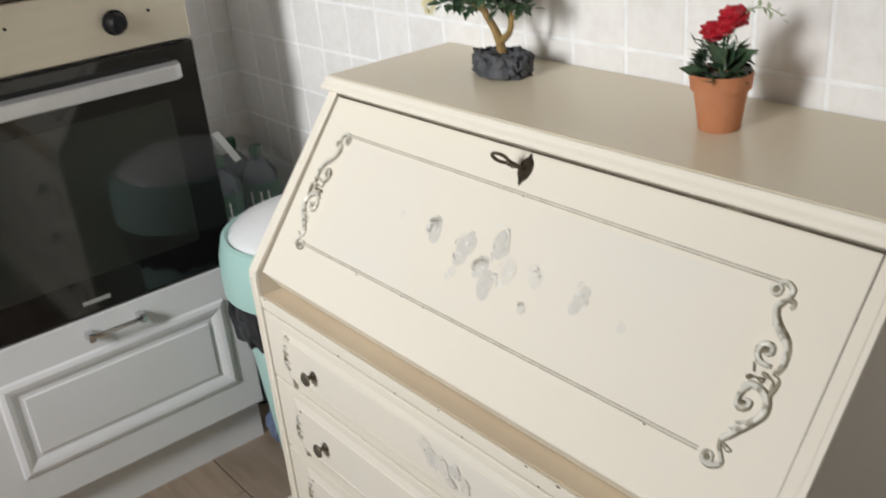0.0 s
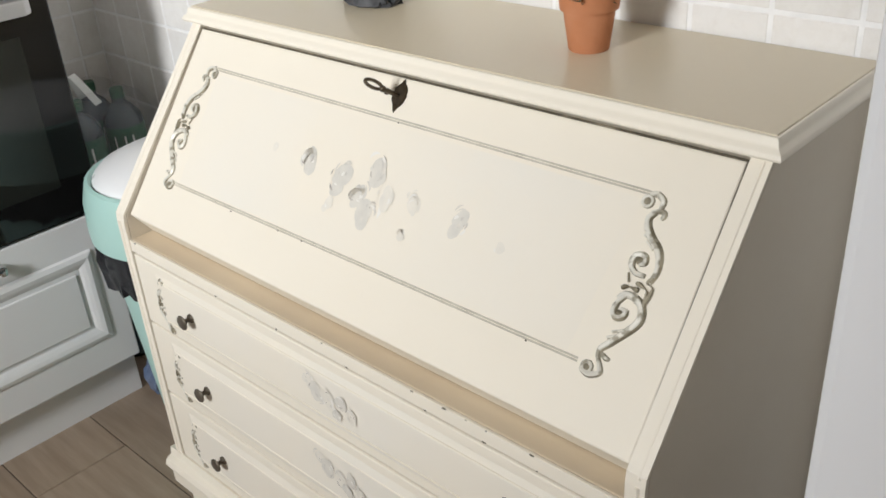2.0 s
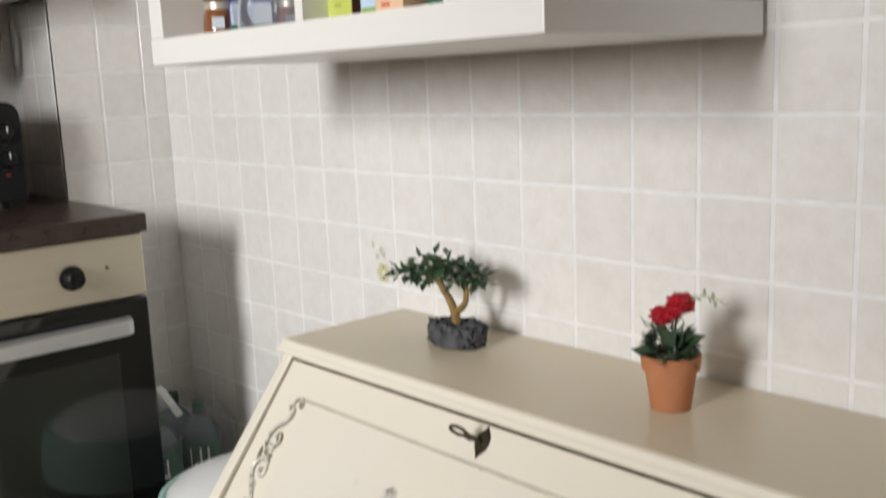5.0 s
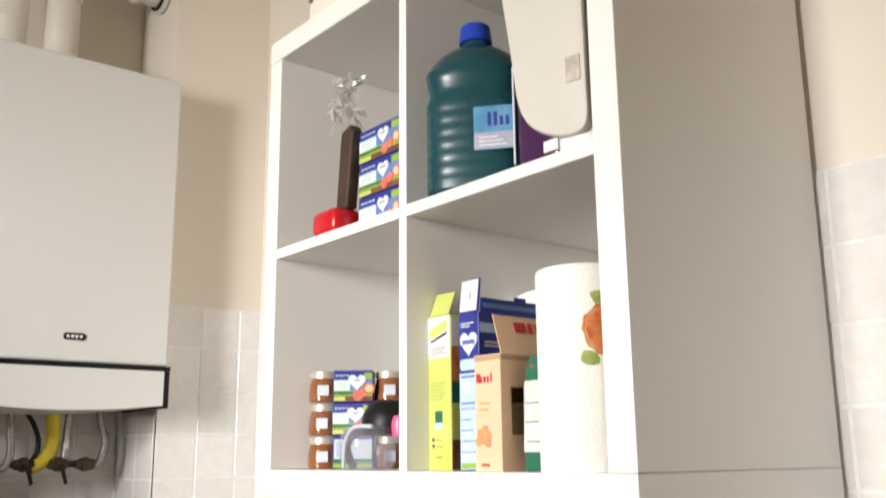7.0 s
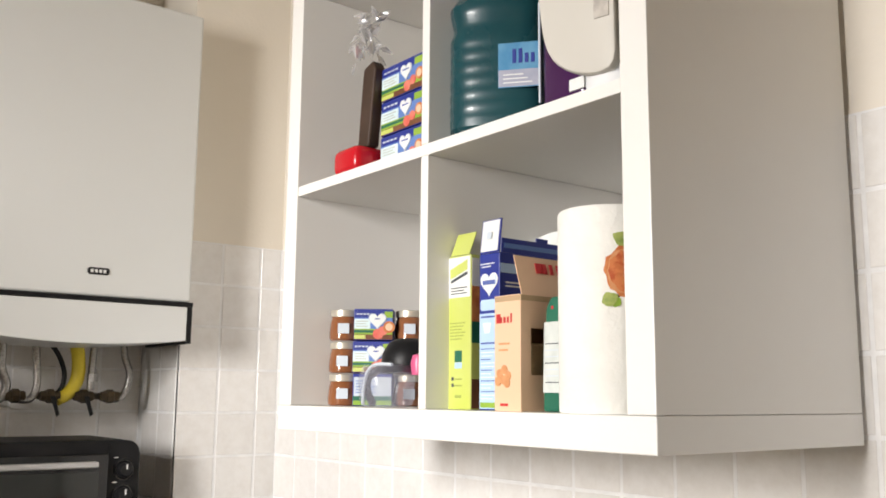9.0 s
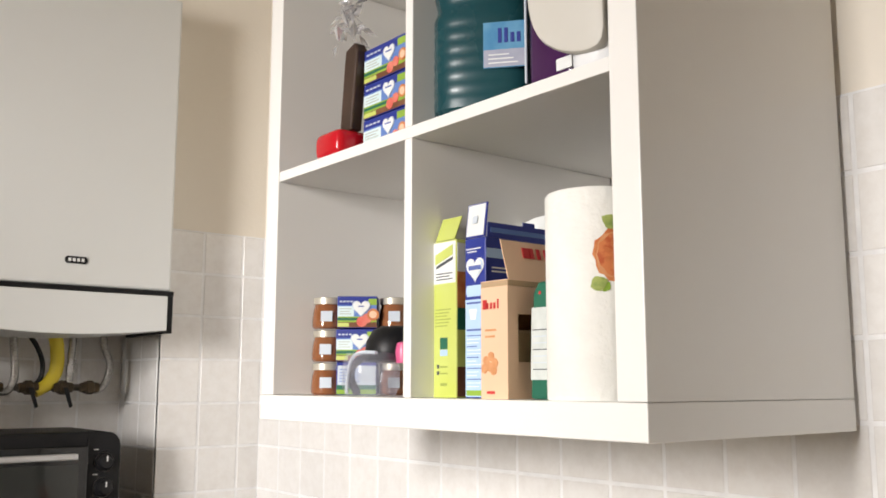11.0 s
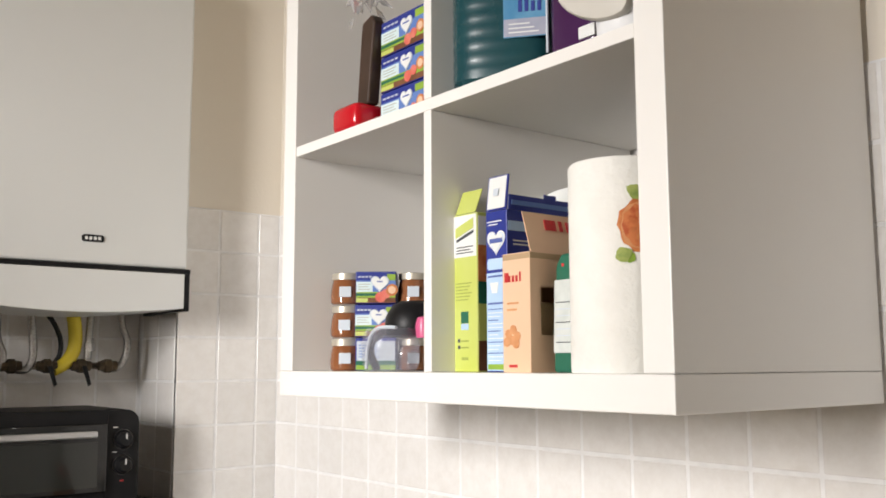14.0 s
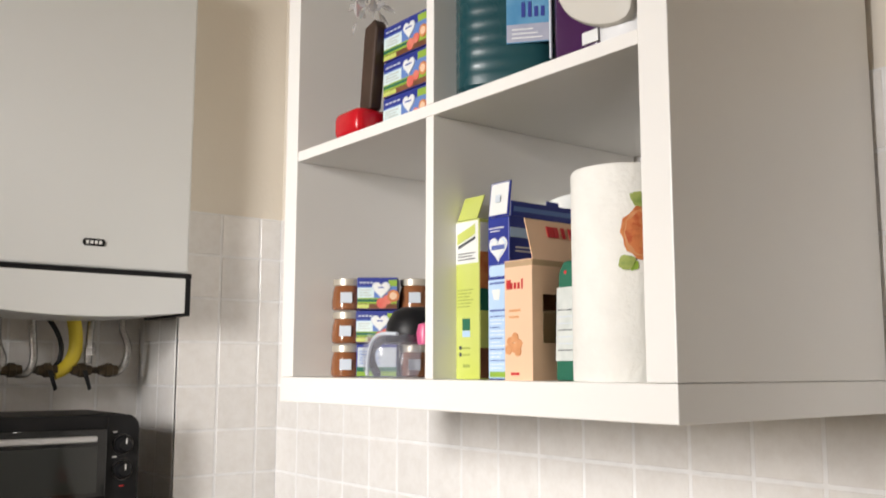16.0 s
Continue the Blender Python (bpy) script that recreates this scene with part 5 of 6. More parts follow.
for k, w in enumerate((0.008, 0.0045, 0.0045, 0.004, 0.003)):
    plate_y(pc, y0, 1.2035 + k * 0.0068, 1.2035 + k * 0.0068 + w, 1.541, 1.553 if k in (0, 4) else 1.549, "red", "letter_bar")
for k in range(2):
    plate_y(pc, y0, 1.208, 1.229 - k * 0.003, 1.513 - k * 0.008, 1.5155 - k * 0.008, "nut", "print_bar")
for k, (nx, nz) in enumerate(((1.21, 1.476), (1.219, 1.481), (1.226, 1.473), (1.217, 1.468), (1.207, 1.466), (1.224, 1.464))):
    part("biscuit_print", prism([(nx + 0.0062 * math.cos(t * 0.7854), nz + 0.0062 * math.sin(t * 0.7854)) for t in range(8)], "y", y0 - 0.0006 - 0.0001 * k, y0 - 0.0001), "nut", pc)
plate_y(pc, y0, x0 + 0.0005, x1 - 0.0002, zt - 0.008, zt - 0.001, "peach_in", "top_band")
plate_x(pc, x1, y0 + 0.0005, y1 - 0.001, zt - 0.008, zt - 0.001, "peach_in", "top_band")
plate_y(pc, y0, 1.211, 1.226, 1.4345, 1.438, "red", "print_bar")

# green and white packet
gp = thing("pasta_packet", (1.3, -0.27, Z1), "dark green and white food packet beside the cartons", "packet")
part("body", prism([(1.268, Z1), (1.335, Z1), (1.33, 1.56), (1.32, 1.572), (1.283, 1.572), (1.274, 1.558)], "y", -0.302, -0.24, 0.004), "green", gp)
part("label_panel", prism([(1.2705, 1.452), (1.332, 1.452), (1.33, 1.54), (1.2735, 1.54)], "y", -0.3032, -0.3021), "label_grey", gp, "white printed panel")
for i in range(7):
    plate_y(gp, -0.3032, 1.275, 1.3, 1.464 + i * 0.008, 1.4652 + i * 0.008, "greyrim" if i % 3 else "ink", "print_bar")
for dx, dz in ((1.285, 1.556), (1.3, 1.551)):
    plate_y(gp, -0.302, dx, dx + 0.004, dz, dz + 0.004, "red")

for ob in (g, b, pc, gp, bpy.data.objects["paper_packet"]):
    shift_forward(ob, 0.925)

# kitchen roll with an orange print
roll = thing("kitchen_roll", (1.41, -0.335, Z1), "white kitchen paper roll with an orange slice print", "paper roll")
RX, RY, RR = 1.41, -0.338, 0.0555
part("paper", lathe([(0.02, 0.0), (RR - 0.001, 0.0), (RR, 0.002), (RR, 0.222), (RR - 0.002, 0.225), (0.022, 0.226), (0.02, 0.224), (0.02, 0.0)], (RX, RY, Z1), 56), "paper", roll, "embossed white paper", True)
part("core", lathe([(0.02, 0.001), (0.02, 0.2235), (0.0185, 0.2235), (0.0185, 0.001), (0.02, 0.001)], (RX, RY, Z1), 24), "peach_in", roll, "brown card core")


def on_roll(deg, z, lift=0.0006):
    a_ = radians(deg - 8)
    return Vector((RX + (RR + lift) * math.cos(a_), RY + (RR + lift) * math.sin(a_), Z1 + z))


def roll_patch(dc, zc, wide, tall, mat, lift, lean=0.0, point=0.0, seed=0):
    """A printed blot that follows the roll; point sharpens its ends into a leaf."""
    rnd = random.Random(seed)
    bm = bmesh.new()
    wob = [rnd.uniform(0.9, 1.06) for k in range(24)]
    rings = [[bm.verts.new(on_roll(dc, zc, lift))]]
    for q in (0.34, 0.67, 1.0):
        ring = []
        for k in range(24):
            a_ = k * math.pi / 12
            u, v = q * wide * math.cos(a_) * wob[k], q * tall * math.sin(a_) * wob[k] * (1 - point * abs(math.cos(a_)) ** 2)
            ring.append(bm.verts.new(on_roll(dc + u * math.cos(lean) - v * 1000 * math.sin(lean), zc + v * math.cos(lean) + u / 1000 * math.sin(lean), lift)))
        rings.append(ring)
    for k in range(24):
        bm.faces.new((rings[0][0], rings[1][k], rings[1][(k + 1) % 24]))
        for a_, b_ in zip(rings[1:], rings[2:]):
            bm.faces.new((a_[k], b_[k], b_[(k + 1) % 24], a_[(k + 1) % 24]))
    return part("fruit_print", bm, mat, roll)


roll_patch(-21, 0.152, 23, 0.0275, "orange", 0.0006, seed=1)
roll_patch(-20.5, 0.1515, 20.5, 0.0248, "nut", 0.0009, seed=2)
roll_patch(-20, 0.1515, 18.5, 0.0225, "orange_dark", 0.0012, seed=3)
for k in range(7):
    roll_patch(-20 + 9 * math.cos(k * 0.9), 0.1515 + 0.0115 * math.sin(k * 0.9), 5.2, 0.0026, "orange", 0.0014 + 0.0001 * k, k * 0.9, 0.5, 10 + k)
roll_patch(-38, 0.121, 10, 0.008, "leaf_ink", 0.0017, 0.5, 0.6, 4)
roll_patch(-31, 0.118, 6, 0.006, "grass", 0.0008, -0.6, 0.6, 5)
roll_patch(-24, 0.186, 11, 0.008, "leaf_ink", 0.0018, -0.5, 0.6, 6)


# baby food jars in card sleeves
def sleeve_print(sl, fy, x0, x1, z0, z1, tone):
    """The printed front of a sleeve: dark top, pale panel, heart, green field and fruit; tone 2 is the plain back."""
    w, h = x1 - x0, z1 - z0

    def patch(u0, u1, v0, v1, mat, lift=0.0005, name="print_patch"):
        plate_y(sl, fy, x0 + w * u0, x0 + w * u1, z0 + h * v0, z0 + h * v1, mat, name, lift)

    def disc(u, v, r, mat, lift):
        part("fruit_print", prism([(x0 + w * u + r * math.cos(t * 0.524), z0 + h * v + r * math.sin(t * 0.524)) for t in range(12)], "y", fy - lift, fy - 0.0002), mat, sl)

    if tone == 2:
        patch(0.03, 0.98, 0.3, 0.9, "greyrim")
        for k in range(5):
            patch(0.08, 0.6 - 0.07 * (k % 2), 0.4 + 0.09 * k, 0.43 + 0.09 * k, "blue_mid", 0.0008, "print_bar")
        patch(0.01, 0.99, 0.16, 0.3, "green", 0.0006)
        patch(0.01, 0.99, 0.02, 0.16, "grass", 0.0006)
        return
    patch(0.01, 0.99, 0.34, 0.72, "blue_mid")
    patch(0.01, 0.42, 0.36, 0.68, "pale_cyan", 0.0006)
    for k in range(3):
        patch(0.06, 0.36 - 0.05 * (k % 2), 0.43 + 0.08 * k, 0.455 + 0.08 * k, "sage", 0.0009, "print_bar")
    for k in range(4):
        patch(0.06 + 0.09 * k, 0.12 + 0.09 * k, 0.81, 0.86, "greyrim", 0.0008, "print_bar")
    patch(0.01, 0.99, 0.18, 0.36, "grass", 0.0006)
    patch(0.01, 0.62, 0.24, 0.32, "green", 0.0008)
    patch(0.01, 0.99, 0.02, 0.18, "brown", 0.0006)
    patch(0.01, 0.3, 0.04, 0.16, "lime", 0.0008)
    disc(0.62, 0.2, 0.0085, "pink_red", 0.0012)
    disc(0.75, 0.3, 0.0075, "pink_red", 0.0014)
    disc(0.9, 0.42, 0.0095, "orange", 0.0016)
    disc(0.9, 0.42, 0.006, "peach", 0.0019)
    patch(0.78, 0.99, 0.72, 0.92, "grass", 0.0007)
    heart(sl, fy, x0 + w * 0.6, z0 + h * 0.64, 0.0145, "greyrim", 0.002)
    heart(sl, fy, x0 + w * 0.6, z0 + h * 0.64, 0.0125, "card_white", 0.0023)
    patch(0.53, 0.67, 0.66, 0.7, "ink_blue", 0.0027, "print_bar")


def jar_pack(cx, cy, z, tone):
    jp = thing("jar_pack", (cx, cy, z), "pack of fruit puree jars in a printed card sleeve", "jars", "jar packs")
    r, h, gap = 0.0255, 0.049, 0.078
    for s in (-1, 1):
        jx = cx + s * gap / 2 * 1.35
        j = part("jar", lathe([(0, 0), (r - 0.003, 0), (r, 0.003), (r + 0.0005, 0.012), (r - 0.001, 0.028), (r - 0.003, 0.036), (r - 0.004, 0.039), (0, 0.039)], (jx, cy, z), 24), "puree", jp, "glass jar of amber puree", True)
        part("jar_lid", lathe([(r - 0.0035, 0.038), (r - 0.0015, 0.0385), (r - 0.0015, 0.048), (r - 0.003, h), (0, h)], (jx, cy, z), 24), "lidmetal", j, "pale metal lid", True)
        part("jar_label", box(jx - 0.009, jx + 0.009, cy - r - 0.0012, cy - r - 0.0002, z + 0.011, z + 0.027), "greyrim", j)
    w0, w1 = cx - 0.036, cx + 0.026
    sl = part("sleeve", box(w0, w1, cy - r - 0.002, cy + r + 0.002, z + 0.0005, z + h + 0.001, 0.001), "navy", jp, "printed blue and green card sleeve")
    sleeve_print(sl, cy - r - 0.002, w0, w1, z + 0.0005, z + h + 0.001, tone)
    return jp


for i in range(3):
    jp = jar_pack(0.868, -0.283, Z1 + 0.0512 * i, 2 if i == 0 else 0)
    jp.rotation_euler = (0, 0, radians(50 + (1.5, -2, 1)[i]))
for i in range(3):
    st = thing("jar_pack", (1.03, -0.325, Z2 + i * 0.0545), "pack of fruit puree jars in a bright printed sleeve", "jars", "jar packs")
    z, fy = Z2 + i * 0.0545, -0.352
    sl = part("sleeve", box(0.968, 1.085, fy, -0.298, z + 0.0005, z + 0.0535, 0.001), "navy", st, "bright printed card sleeve")
    sleeve_print(sl, fy, 0.968, 1.078, z + 0.0005, z + 0.0535, 0)
bowl = lathe([(0, 0), (0.03, 0.0), (0.055, 0.02), (0.06, 0.06), (0.05, 0.085), (0.02, 0.095), (0, 0.096)], (1.07, -0.2, Z2 + 0.1), 28)
cake = thing("chocolate_egg", (1.07, -0.2, Z2), "dark brown wrapped chocolate egg behind the jars", "chocolate")
part("egg", bowl, "dark_brown", cake, "", True)
part("stand", lathe([(0, 0), (0.035, 0), (0.025, 0.02), (0.022, 0.08), (0.03, 0.1), (0, 0.1)], (1.07, -0.2, Z2), 20), "dark_brown", cake, "", True)

# drinking cup in front of the jars
cup = thing("baby_cup", (0.985, -0.35, Z1), "clear baby cup with pale rim, dark lid and pink spout", "cup")
CX, CY = 1.0, -0.355
part("cup_body", lathe([(0, 0.001), (0.034, 0.001), (0.04, 0.01), (0.041, 0.04), (0.037, 0.056), (0.034, 0.06)], (CX, CY, Z1), 32), "clear", cup, "clear plastic bowl", True)
part("rim_arch", tube([(CX - 0.062, CY, Z1 + 0.003), (CX - 0.06, CY, Z1 + 0.03), (CX - 0.042, CY - 0.005, Z1 + 0.052), (CX - 0.01, CY - 0.012, Z1 + 0.061), (CX + 0.03, CY - 0.012, Z1 + 0.06)], 0.0026, 8), "greyrim", cup, "pale grey-blue handle", True)
part("dark_lid", lathe([(0, 0.101), (0.02, 0.1), (0.032, 0.094), (0.041, 0.078), (0.043, 0.062), (0.041, 0.05), (0, 0.048)], (CX - 0.006, CY + 0.045, Z1), 28), "black", cup, "dark grey lid", True)
part("dark_handle", tube([(CX - 0.05, CY + 0.01, Z1 + 0.004), (CX - 0.066, CY + 0.01, Z1 + 0.025), (CX - 0.06, CY + 0.01, Z1 + 0.045), (CX - 0.03, CY + 0.02, Z1 + 0.062)], 0.006, 10), "black", cup, "dark side handle", True)
part("pink_spout", lathe([(0, 0), (0.011, 0), (0.013, 0.016), (0.01, 0.028), (0, 0.031)], (CX + 0.045, CY + 0.025, Z1 + 0.046), 18), "pink", cup, "pink spout", True)
spare = thing("baby_jar", (1.015, -0.28, Z1), "clear plastic pot with a printed top among the jars", "jar")
part("pot", lathe([(0, 0), (0.03, 0), (0.032, 0.01), (0.032, 0.13), (0.028, 0.145), (0, 0.147)], (1.06, -0.28, Z1), 24), "greyrim", spare, "", True)
part("printed_top", lathe([(0, 0.165), (0.02, 0.164), (0.033, 0.152), (0.033, 0.146), (0, 0.146)], (1.06, -0.28, Z1), 24), "orange", spare, "orange and white printed top", True)

# upper left: red footed gift with a cellophane bow
gift = thing("wrapped_gift", (0.915, -0.36, Z2), "dark chocolate figure on a red foot in clear cellophane", "gift")
part("red_foot", box(0.888, 0.957, -0.39, -0.325, Z2 + 0.0005, Z2 + 0.043, 0.012, seg=3), "red_gloss", gift, "glossy red plastic foot", True)
part("dark_bar", prism([(0.922, Z2 + 0.043), (0.953, Z2 + 0.043), (0.968, Z2 + 0.165), (0.96, Z2 + 0.178), (0.935, Z2 + 0.17), (0.932, Z2 + 0.15)], "y", -0.365, -0.345, 0.003), "dark_brown", gift, "dark chocolate bar")
bow_m = bmesh.new()
rr = random.Random(21)
for i in range(44):
    p0 = Vector((0.94 + rr.uniform(-0.01, 0.012), -0.36 + rr.uniform(-0.02, 0.02), Z2 + 0.175 + 0.085 * (i / 44)))
    d = Vector((rr.uniform(-1, 1), rr.uniform(-0.8, 0.6), rr.uniform(-0.4, 1)))
    leaf(bow_m, p0, d, (rr.uniform(-1, 1), rr.uniform(-1, 1), 0.5), rr.uniform(0.018, 0.036), rr.uniform(0.008, 0.018))
tagged(part("cellophane_bow", bow_m, "foil", gift, "shiny clear cellophane bow"), kind="stuff")
# upper right: teal bottle, purple bottle, padded board
bottle = thing("cleaner_bottle", (1.237, -0.312, Z2), "large dark teal cleaner bottle with blue cap and label", "bottle")
prof = [(0, 0), (0.064, 0.0), (0.072, 0.007), (0.0725, 0.016)]
for i in range(6):
    zz = 0.02 + i * 0.0165
    prof += [(0.0725, zz), (0.0716, zz + 0.004), (0.0725, zz + 0.008)]
prof += [(0.0725, 0.122), (0.0685, 0.131), (0.068, 0.14), (0.0715, 0.152), (0.073, 0.164), (0.07, 0.176), (0.058, 0.189), (0.04, 0.2), (0.026, 0.206), (0.0215, 0.209), (0.0215, 0.216), (0, 0.216)]
bb = oval(prof, (1.237, -0.312, Z2), 1.0, 0.8, 48)
for v in bb.verts:                        # squarish section
    dx, dy = (v.co.x - 1.237) / 0.0725, (v.co.y + 0.312) / 0.058
    q = (abs(dx) ** 4 + abs(dy) ** 4) ** 0.25
    if q > 0.3 and v.co.z < Z2 + 0.17:
        k = (math.hypot(dx, dy) / q)
        k = 1 + (k - 1) * 0.7
        v.co.x, v.co.y = 1.237 + dx * k * 0.0725, -0.312 + dy * k * 0.058
part("body", bb, "teal", bottle, "ribbed dark teal plastic body", True)
part("cap", lathe([(0, 0.238), (0.02, 0.238), (0.0225, 0.236), (0.0235, 0.226), (0.024, 0.222), (0.025, 0.22), (0.025, 0.213), (0, 0.213)], (1.237, -0.312, Z2), 24), "cap_blue", bottle, "blue screw cap", True)
lab = bmesh.new()
lab_pts = [(1.243, 0.05), (1.3, 0.05), (1.3, 0.106), (1.243, 0.106)]
prism([(x, Z2 + z) for x, z in lab_pts], "y", -0.3725, -0.3695, bm=lab)
label = part("label", lab, "label_blue", bottle, "blue and white printed label")
plate_y(label, -0.3725, 1.2435, 1.2995, Z2 + 0.051, Z2 + 0.072, "lavender")
for k in range(4):
    plate_y(label, -0.3725, 1.263 + k * 0.0085, 1.268 + k * 0.0085, Z2 + 0.08, Z2 + (0.098 if k < 2 else 0.092), "navy", "letter_bar", 0.0007)
for k in range(3):
    plate_y(label, -0.3725, 1.25, 1.29 - 0.006 * k, Z2 + 0.055 + k * 0.005, Z2 + 0.0565 + k * 0.005, "card_white", "print_bar", 0.0008)
bottle.location, bottle.rotation_euler, bottle.scale = (1.222, -0.33, Z2), (0, 0, radians(38)), (0.93, 0.93, 1.06)
purple = thing("purple_bottle", (1.365, -0.33, Z2), "dark purple cleaner bottle behind the padded board", "bottle")
part("body", box(1.325, 1.405, -0.36, -0.3, Z2 + 0.0005, Z2 + 0.16, 0.014, seg=3), "purple", purple, "", True)
part("white_edge", box(1.3235, 1.3265, -0.3605, -0.3575, Z2 + 0.02, Z2 + 0.15, 0.001), "greyrim", purple)
part("cap", lathe([(0, 0.16), (0.02, 0.16), (0.02, 0.2), (0, 0.2)], (1.365, -0.33, Z2), 20), "black", purple, "", True)
part("label_mark", box(1.378, 1.402, -0.3625, -0.3602, Z2 + 0.02, Z2 + 0.034), "card_white", purple)
small = tagged(link("white_tub", lathe([(0, 0), (0.032, 0), (0.035, 0.004), (0.036, 0.035), (0.03, 0.042), (0, 0.042)], (1.452, -0.362, Z2), 28), "white_plastic", smooth=True), "small white plastic tub under the padded board", "tub")
board = bmesh.new()
out = [(0.0, 0.33), (0.004, 0.342), (0.014, 0.348), (0.03, 0.349), (0.122, 0.338), (0.128, 0.33), (0.128, 0.03), (0.1255, 0.019), (0.12, 0.0125), (0.11, 0.0098), (0.1, 0.0098), (0.087, 0.012), (0.074, 0.0165), (0.062, 0.0225), (0.051, 0.0305), (0.0425, 0.04), (0.0365, 0.051), (0.0325, 0.063), (0.03, 0.076), (0.024, 0.13), (0.012, 0.22)]
prism(out, "y", -0.008, 0.008, bm=board)
bmesh.ops.bevel(board, geom=[e for e in board.edges if abs(e.verts[0].co.y - e.verts[1].co.y) < 1e-5], offset=0.005, segments=2, profile=0.5, affect="EDGES")
mb = Matrix.Translation((1.356, -0.413, Z2 + 0.002)) @ Matrix.Rotation(radians(9), 4, "Z") @ Matrix.Rotation(radians(1.0), 4, "X")
bmesh.ops.transform(board, matrix=mb, verts=board.verts)
pad = tagged(link("padded_board", board, "foam", smooth=True), "cream padded board with rounded corners leaning in the shelf", "board")
lb = box(0.103, 0.122, -0.0095, -0.0078, 0.07, 0.1)
bmesh.ops.transform(lb, matrix=mb, verts=lb.verts)
part("tag", lb, "rose_dark", pad, "small grey printed tag")

# on top of the shelf
tray = tagged(link("cream_box", box(0.8, 1.165, -0.35, -0.1, Z3, Z3 + 0.0895, 0.008, seg=3), "wall", smooth=True), "low cream box on the shelf top", "box")
wb = thing("orange_box", (1.0, -0.25, Z3 + 0.09), "orange cane-patterned box on top of the cream box", "box")
part("body", box(0.945, 1.15, -0.4, -0.2, Z3 + 0.0898, Z3 + 0.19, 0.003), "wicker", wb)
part("lid", box(0.942, 1.153, -0.403, -0.197, Z3 + 0.19, Z3 + 0.215, 0.003), "wicker", wb)
tagged(link("grey_cable", tube([(0.81, -0.354, Z3 + 0.076), (0.832, -0.354, Z3 + 0.087), (0.87, -0.352, Z3 + 0.0925), (0.92, -0.345, Z3 + 0.0925), (0.94, -0.33, Z3 + 0.092)], 0.0026, 8), "steel", smooth=True), "thin grey cable over the cream box", "cable")
wbox = thing("white_box", (1.21, -0.25, Z3), "white storage box with a printed label on the shelf", "box")
part("body", box(1.178, 1.34, -0.385, -0.12, Z3, Z3 + 0.16, 0.006), "card_white", wbox)
part("edge_band", box(1.177, 1.179, -0.387, -0.118, Z3 + 0.02, Z3 + 0.16), "greyrim", wbox)
wl = plate_y(wbox, -0.385, 1.212, 1.284, Z3 + 0.04, Z3 + 0.12, "greyrim", "label")
for i in range(5):
    plate_y(wl, -0.3855, 1.218, 1.274 - 0.008 * (i % 2), Z3 + 0.05 + i * 0.012, Z3 + 0.055 + i * 0.012, "ink", "print_bar")


# ---- floor planks and wall tiles ----
def shared(name, bm, mat):
    me = bpy.data.meshes.new(name)
    bmesh.ops.recalc_face_normals(bm, faces=bm.faces)
    bm.to_mesh(me)
    bm.free()
    me.materials.append(M[mat])
    return me


def piece(name, me, parent, m):
    ob = new(name, me)
    ob.parent = parent
    ob.matrix_parent_inverse = Matrix()
    ob.matrix_basis = m
    return ob


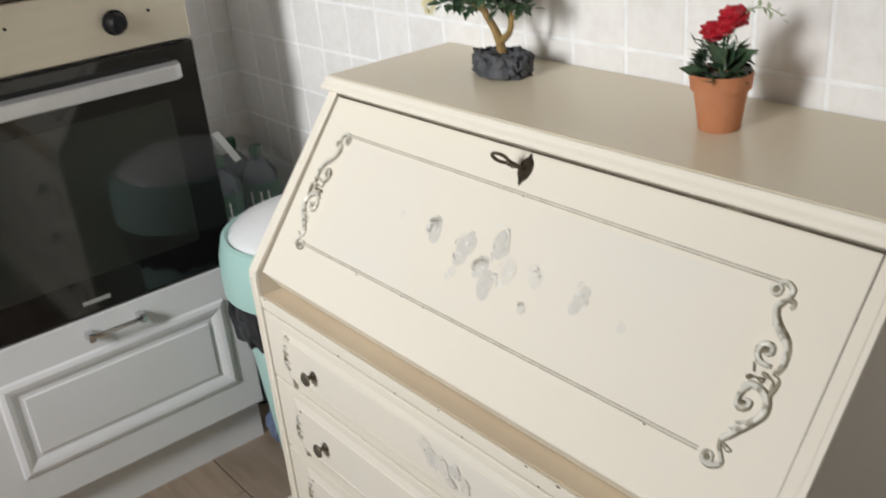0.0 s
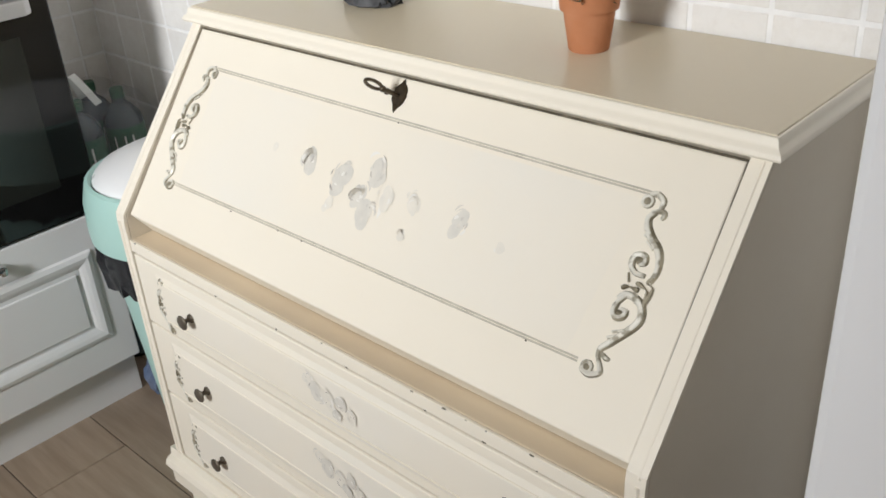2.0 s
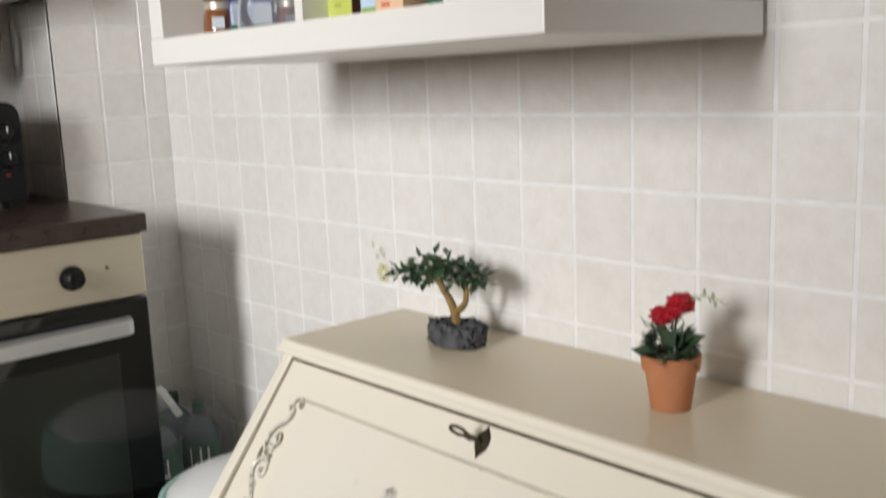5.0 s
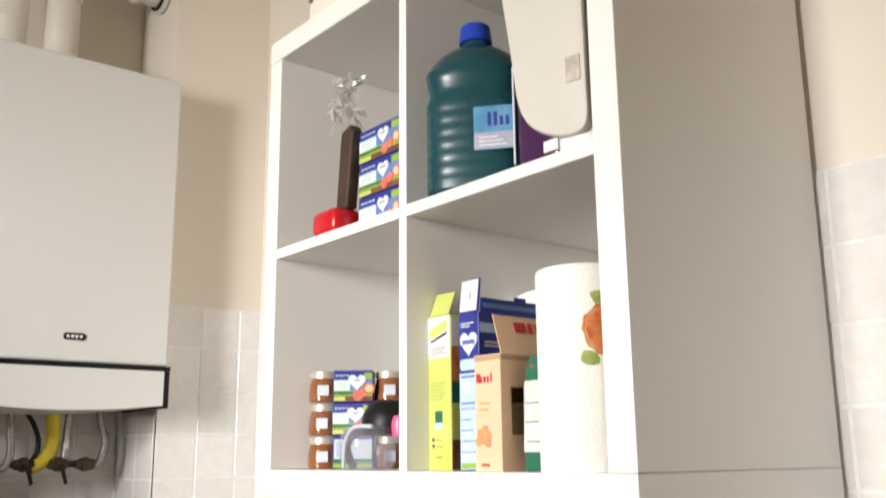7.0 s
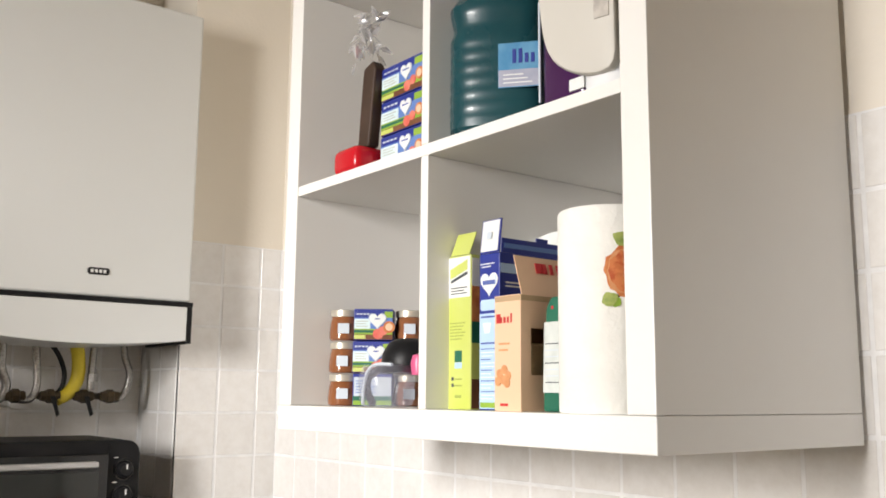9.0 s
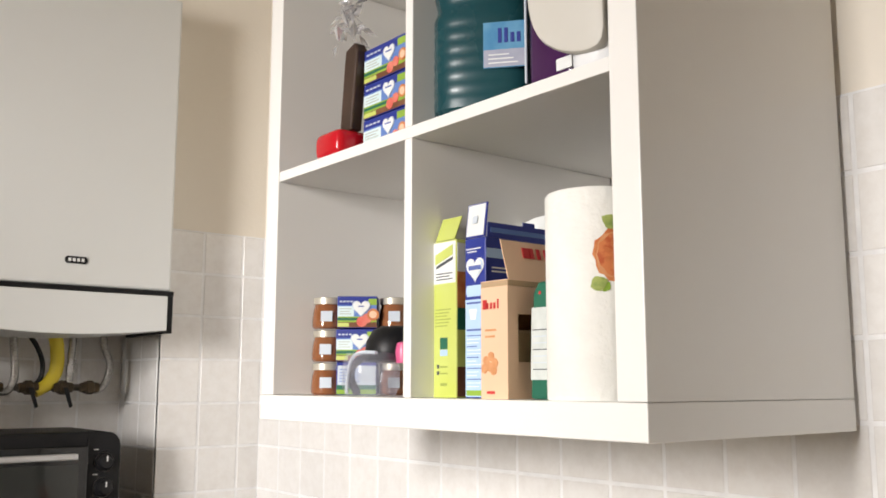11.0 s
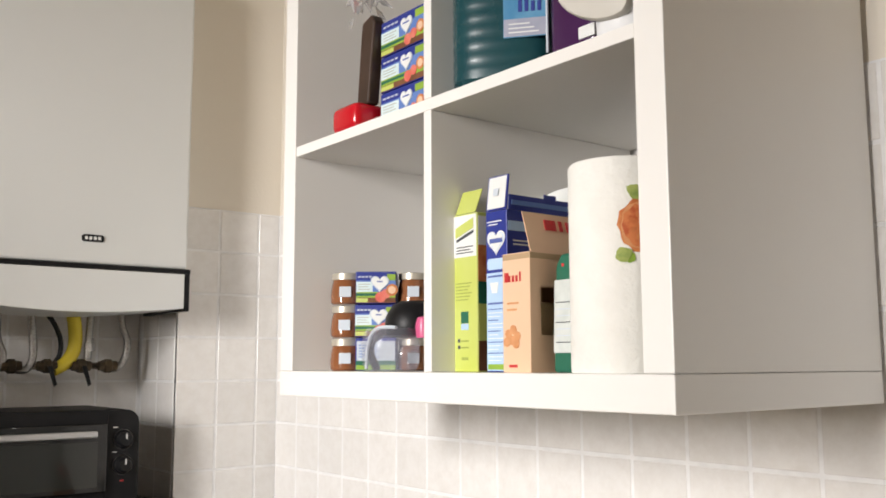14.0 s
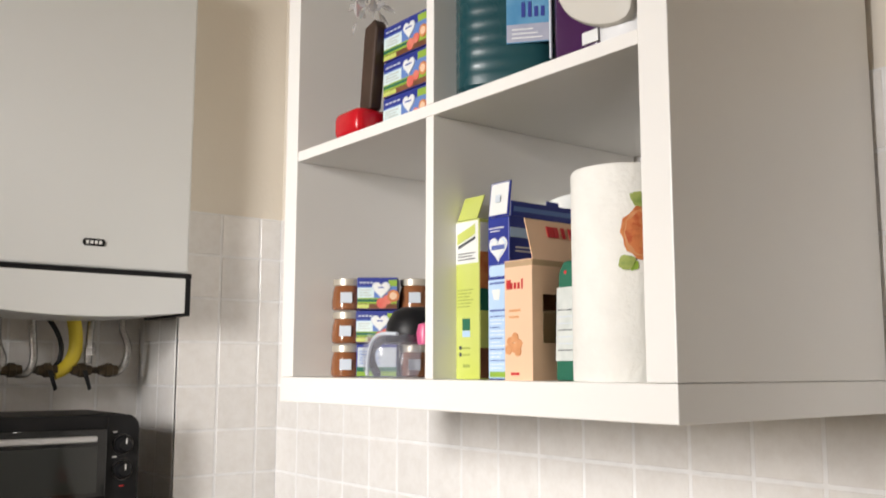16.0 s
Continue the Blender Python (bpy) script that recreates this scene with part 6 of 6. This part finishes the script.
PLANK_W, PLANK_L = 0.203, 1.2
plank_me = shared("plank", box(-PLANK_L / 2 + 0.0012, PLANK_L / 2 - 0.0012, -PLANK_W / 2 + 0.0012, PLANK_W / 2 - 0.0012, -0.012, 0.0, 0.0012, seg=1), "plank")
plank_meshes = {PLANK_L: plank_me}
row = 0
y = -0.401 + 2 * PLANK_W - PLANK_W / 2
while y > BACK_Y:
    x = NICHE_X - 0.7 + (row % 3) * 0.41
    while x < RIGHT_X + 0.5:
        e0, e1 = max(x - PLANK_L / 2, NICHE_X - 0.05), min(x + PLANK_L / 2, RIGHT_X + 0.05)
        length = round(e1 - e0, 3)
        if length > 0.02:
            if length not in plank_meshes:
                plank_meshes[length] = shared("plank", box(-length / 2 + 0.0012, length / 2 - 0.0012, -PLANK_W / 2 + 0.0012, PLANK_W / 2 - 0.0012, -0.012, 0.0, 0.0012, seg=1), "plank")
            piece("plank", plank_meshes[length], floor, Matrix.Translation(((e0 + e1) / 2, y, 0)) @ Matrix.Rotation(math.pi * (row % 2), 4, "Z"))
        x += PLANK_L
    y -= PLANK_W
    row += 1

HALF = P / 2 - 0.0031
tile_me = shared("tile", box(-HALF, HALF, -0.0011, 0.002, -HALF, HALF, 0.0009, seg=1), "tile")
rows_z = [TOP_TILE - P * (i + 0.5) for i in range(17)]
for z in rows_z:
    for i in range(19):
        x = P * (i + 0.5)
        if 0.9 < x < 1.74 and z < 0.86:
            continue
        piece("tile", tile_me, wall_a, pose(x, 0.0, z, 0.1 * math.sin(7.1 * i + 31 * z), 0, 0.1 * math.sin(5.3 * i + 17 * z)))
turned = Matrix.Rotation(radians(90), 4, "Z")
narrow_me = shared("tile", box(-0.0262, 0.0262, -0.0011, 0.002, -HALF, HALF, 0.0009, seg=1), "tile")
for z in rows_z:
    for k in range(2):
        piece("tile", tile_me, column, Matrix.Translation((0.0, COL_Y + P * (k + 0.5), z)) @ turned)
    piece("tile", narrow_me, column, Matrix.Translation((0.0, -0.0285, z)) @ turned)
    if z > 1.1:
        for k in range(2):
            piece("tile", tile_me, column, Matrix.Translation((-P * (k + 0.5), COL_Y - 0.0005, z)))
        for k in range(7):
            piece("tile", tile_me, wall_w, Matrix.Translation((NICHE_X, COL_Y - P * (k + 0.5), z)) @ turned)
# one tile with a faded flower print
dec = bmesh.new()
for k in range(6):
    a_ = k * 1.047
    dec.faces.new([dec.verts.new((0.785 + 0.012 * math.cos(a_) + 0.009 * math.cos(t * 1.047), -0.0018, 1.012 + 0.012 * math.sin(a_) + 0.007 * math.sin(t * 1.047))) for t in range(6)])
part("flower_print", dec, "decor", wall_a, "faded yellow flower print on a tile")
dec = bmesh.new()
for k, (dx, dz) in enumerate(((-0.014, 0.022), (0.0, 0.034), (-0.02, 0.042), (0.012, 0.026))):
    leaf(dec, (0.779 + dx, -0.0018, 1.012 + dz), (0.6 - 0.3 * k, 0, 1), (0, -1, 0), 0.02, 0.01)
part("leaf_print", dec, "decor_green", wall_a, "faded green leaf print on a tile")
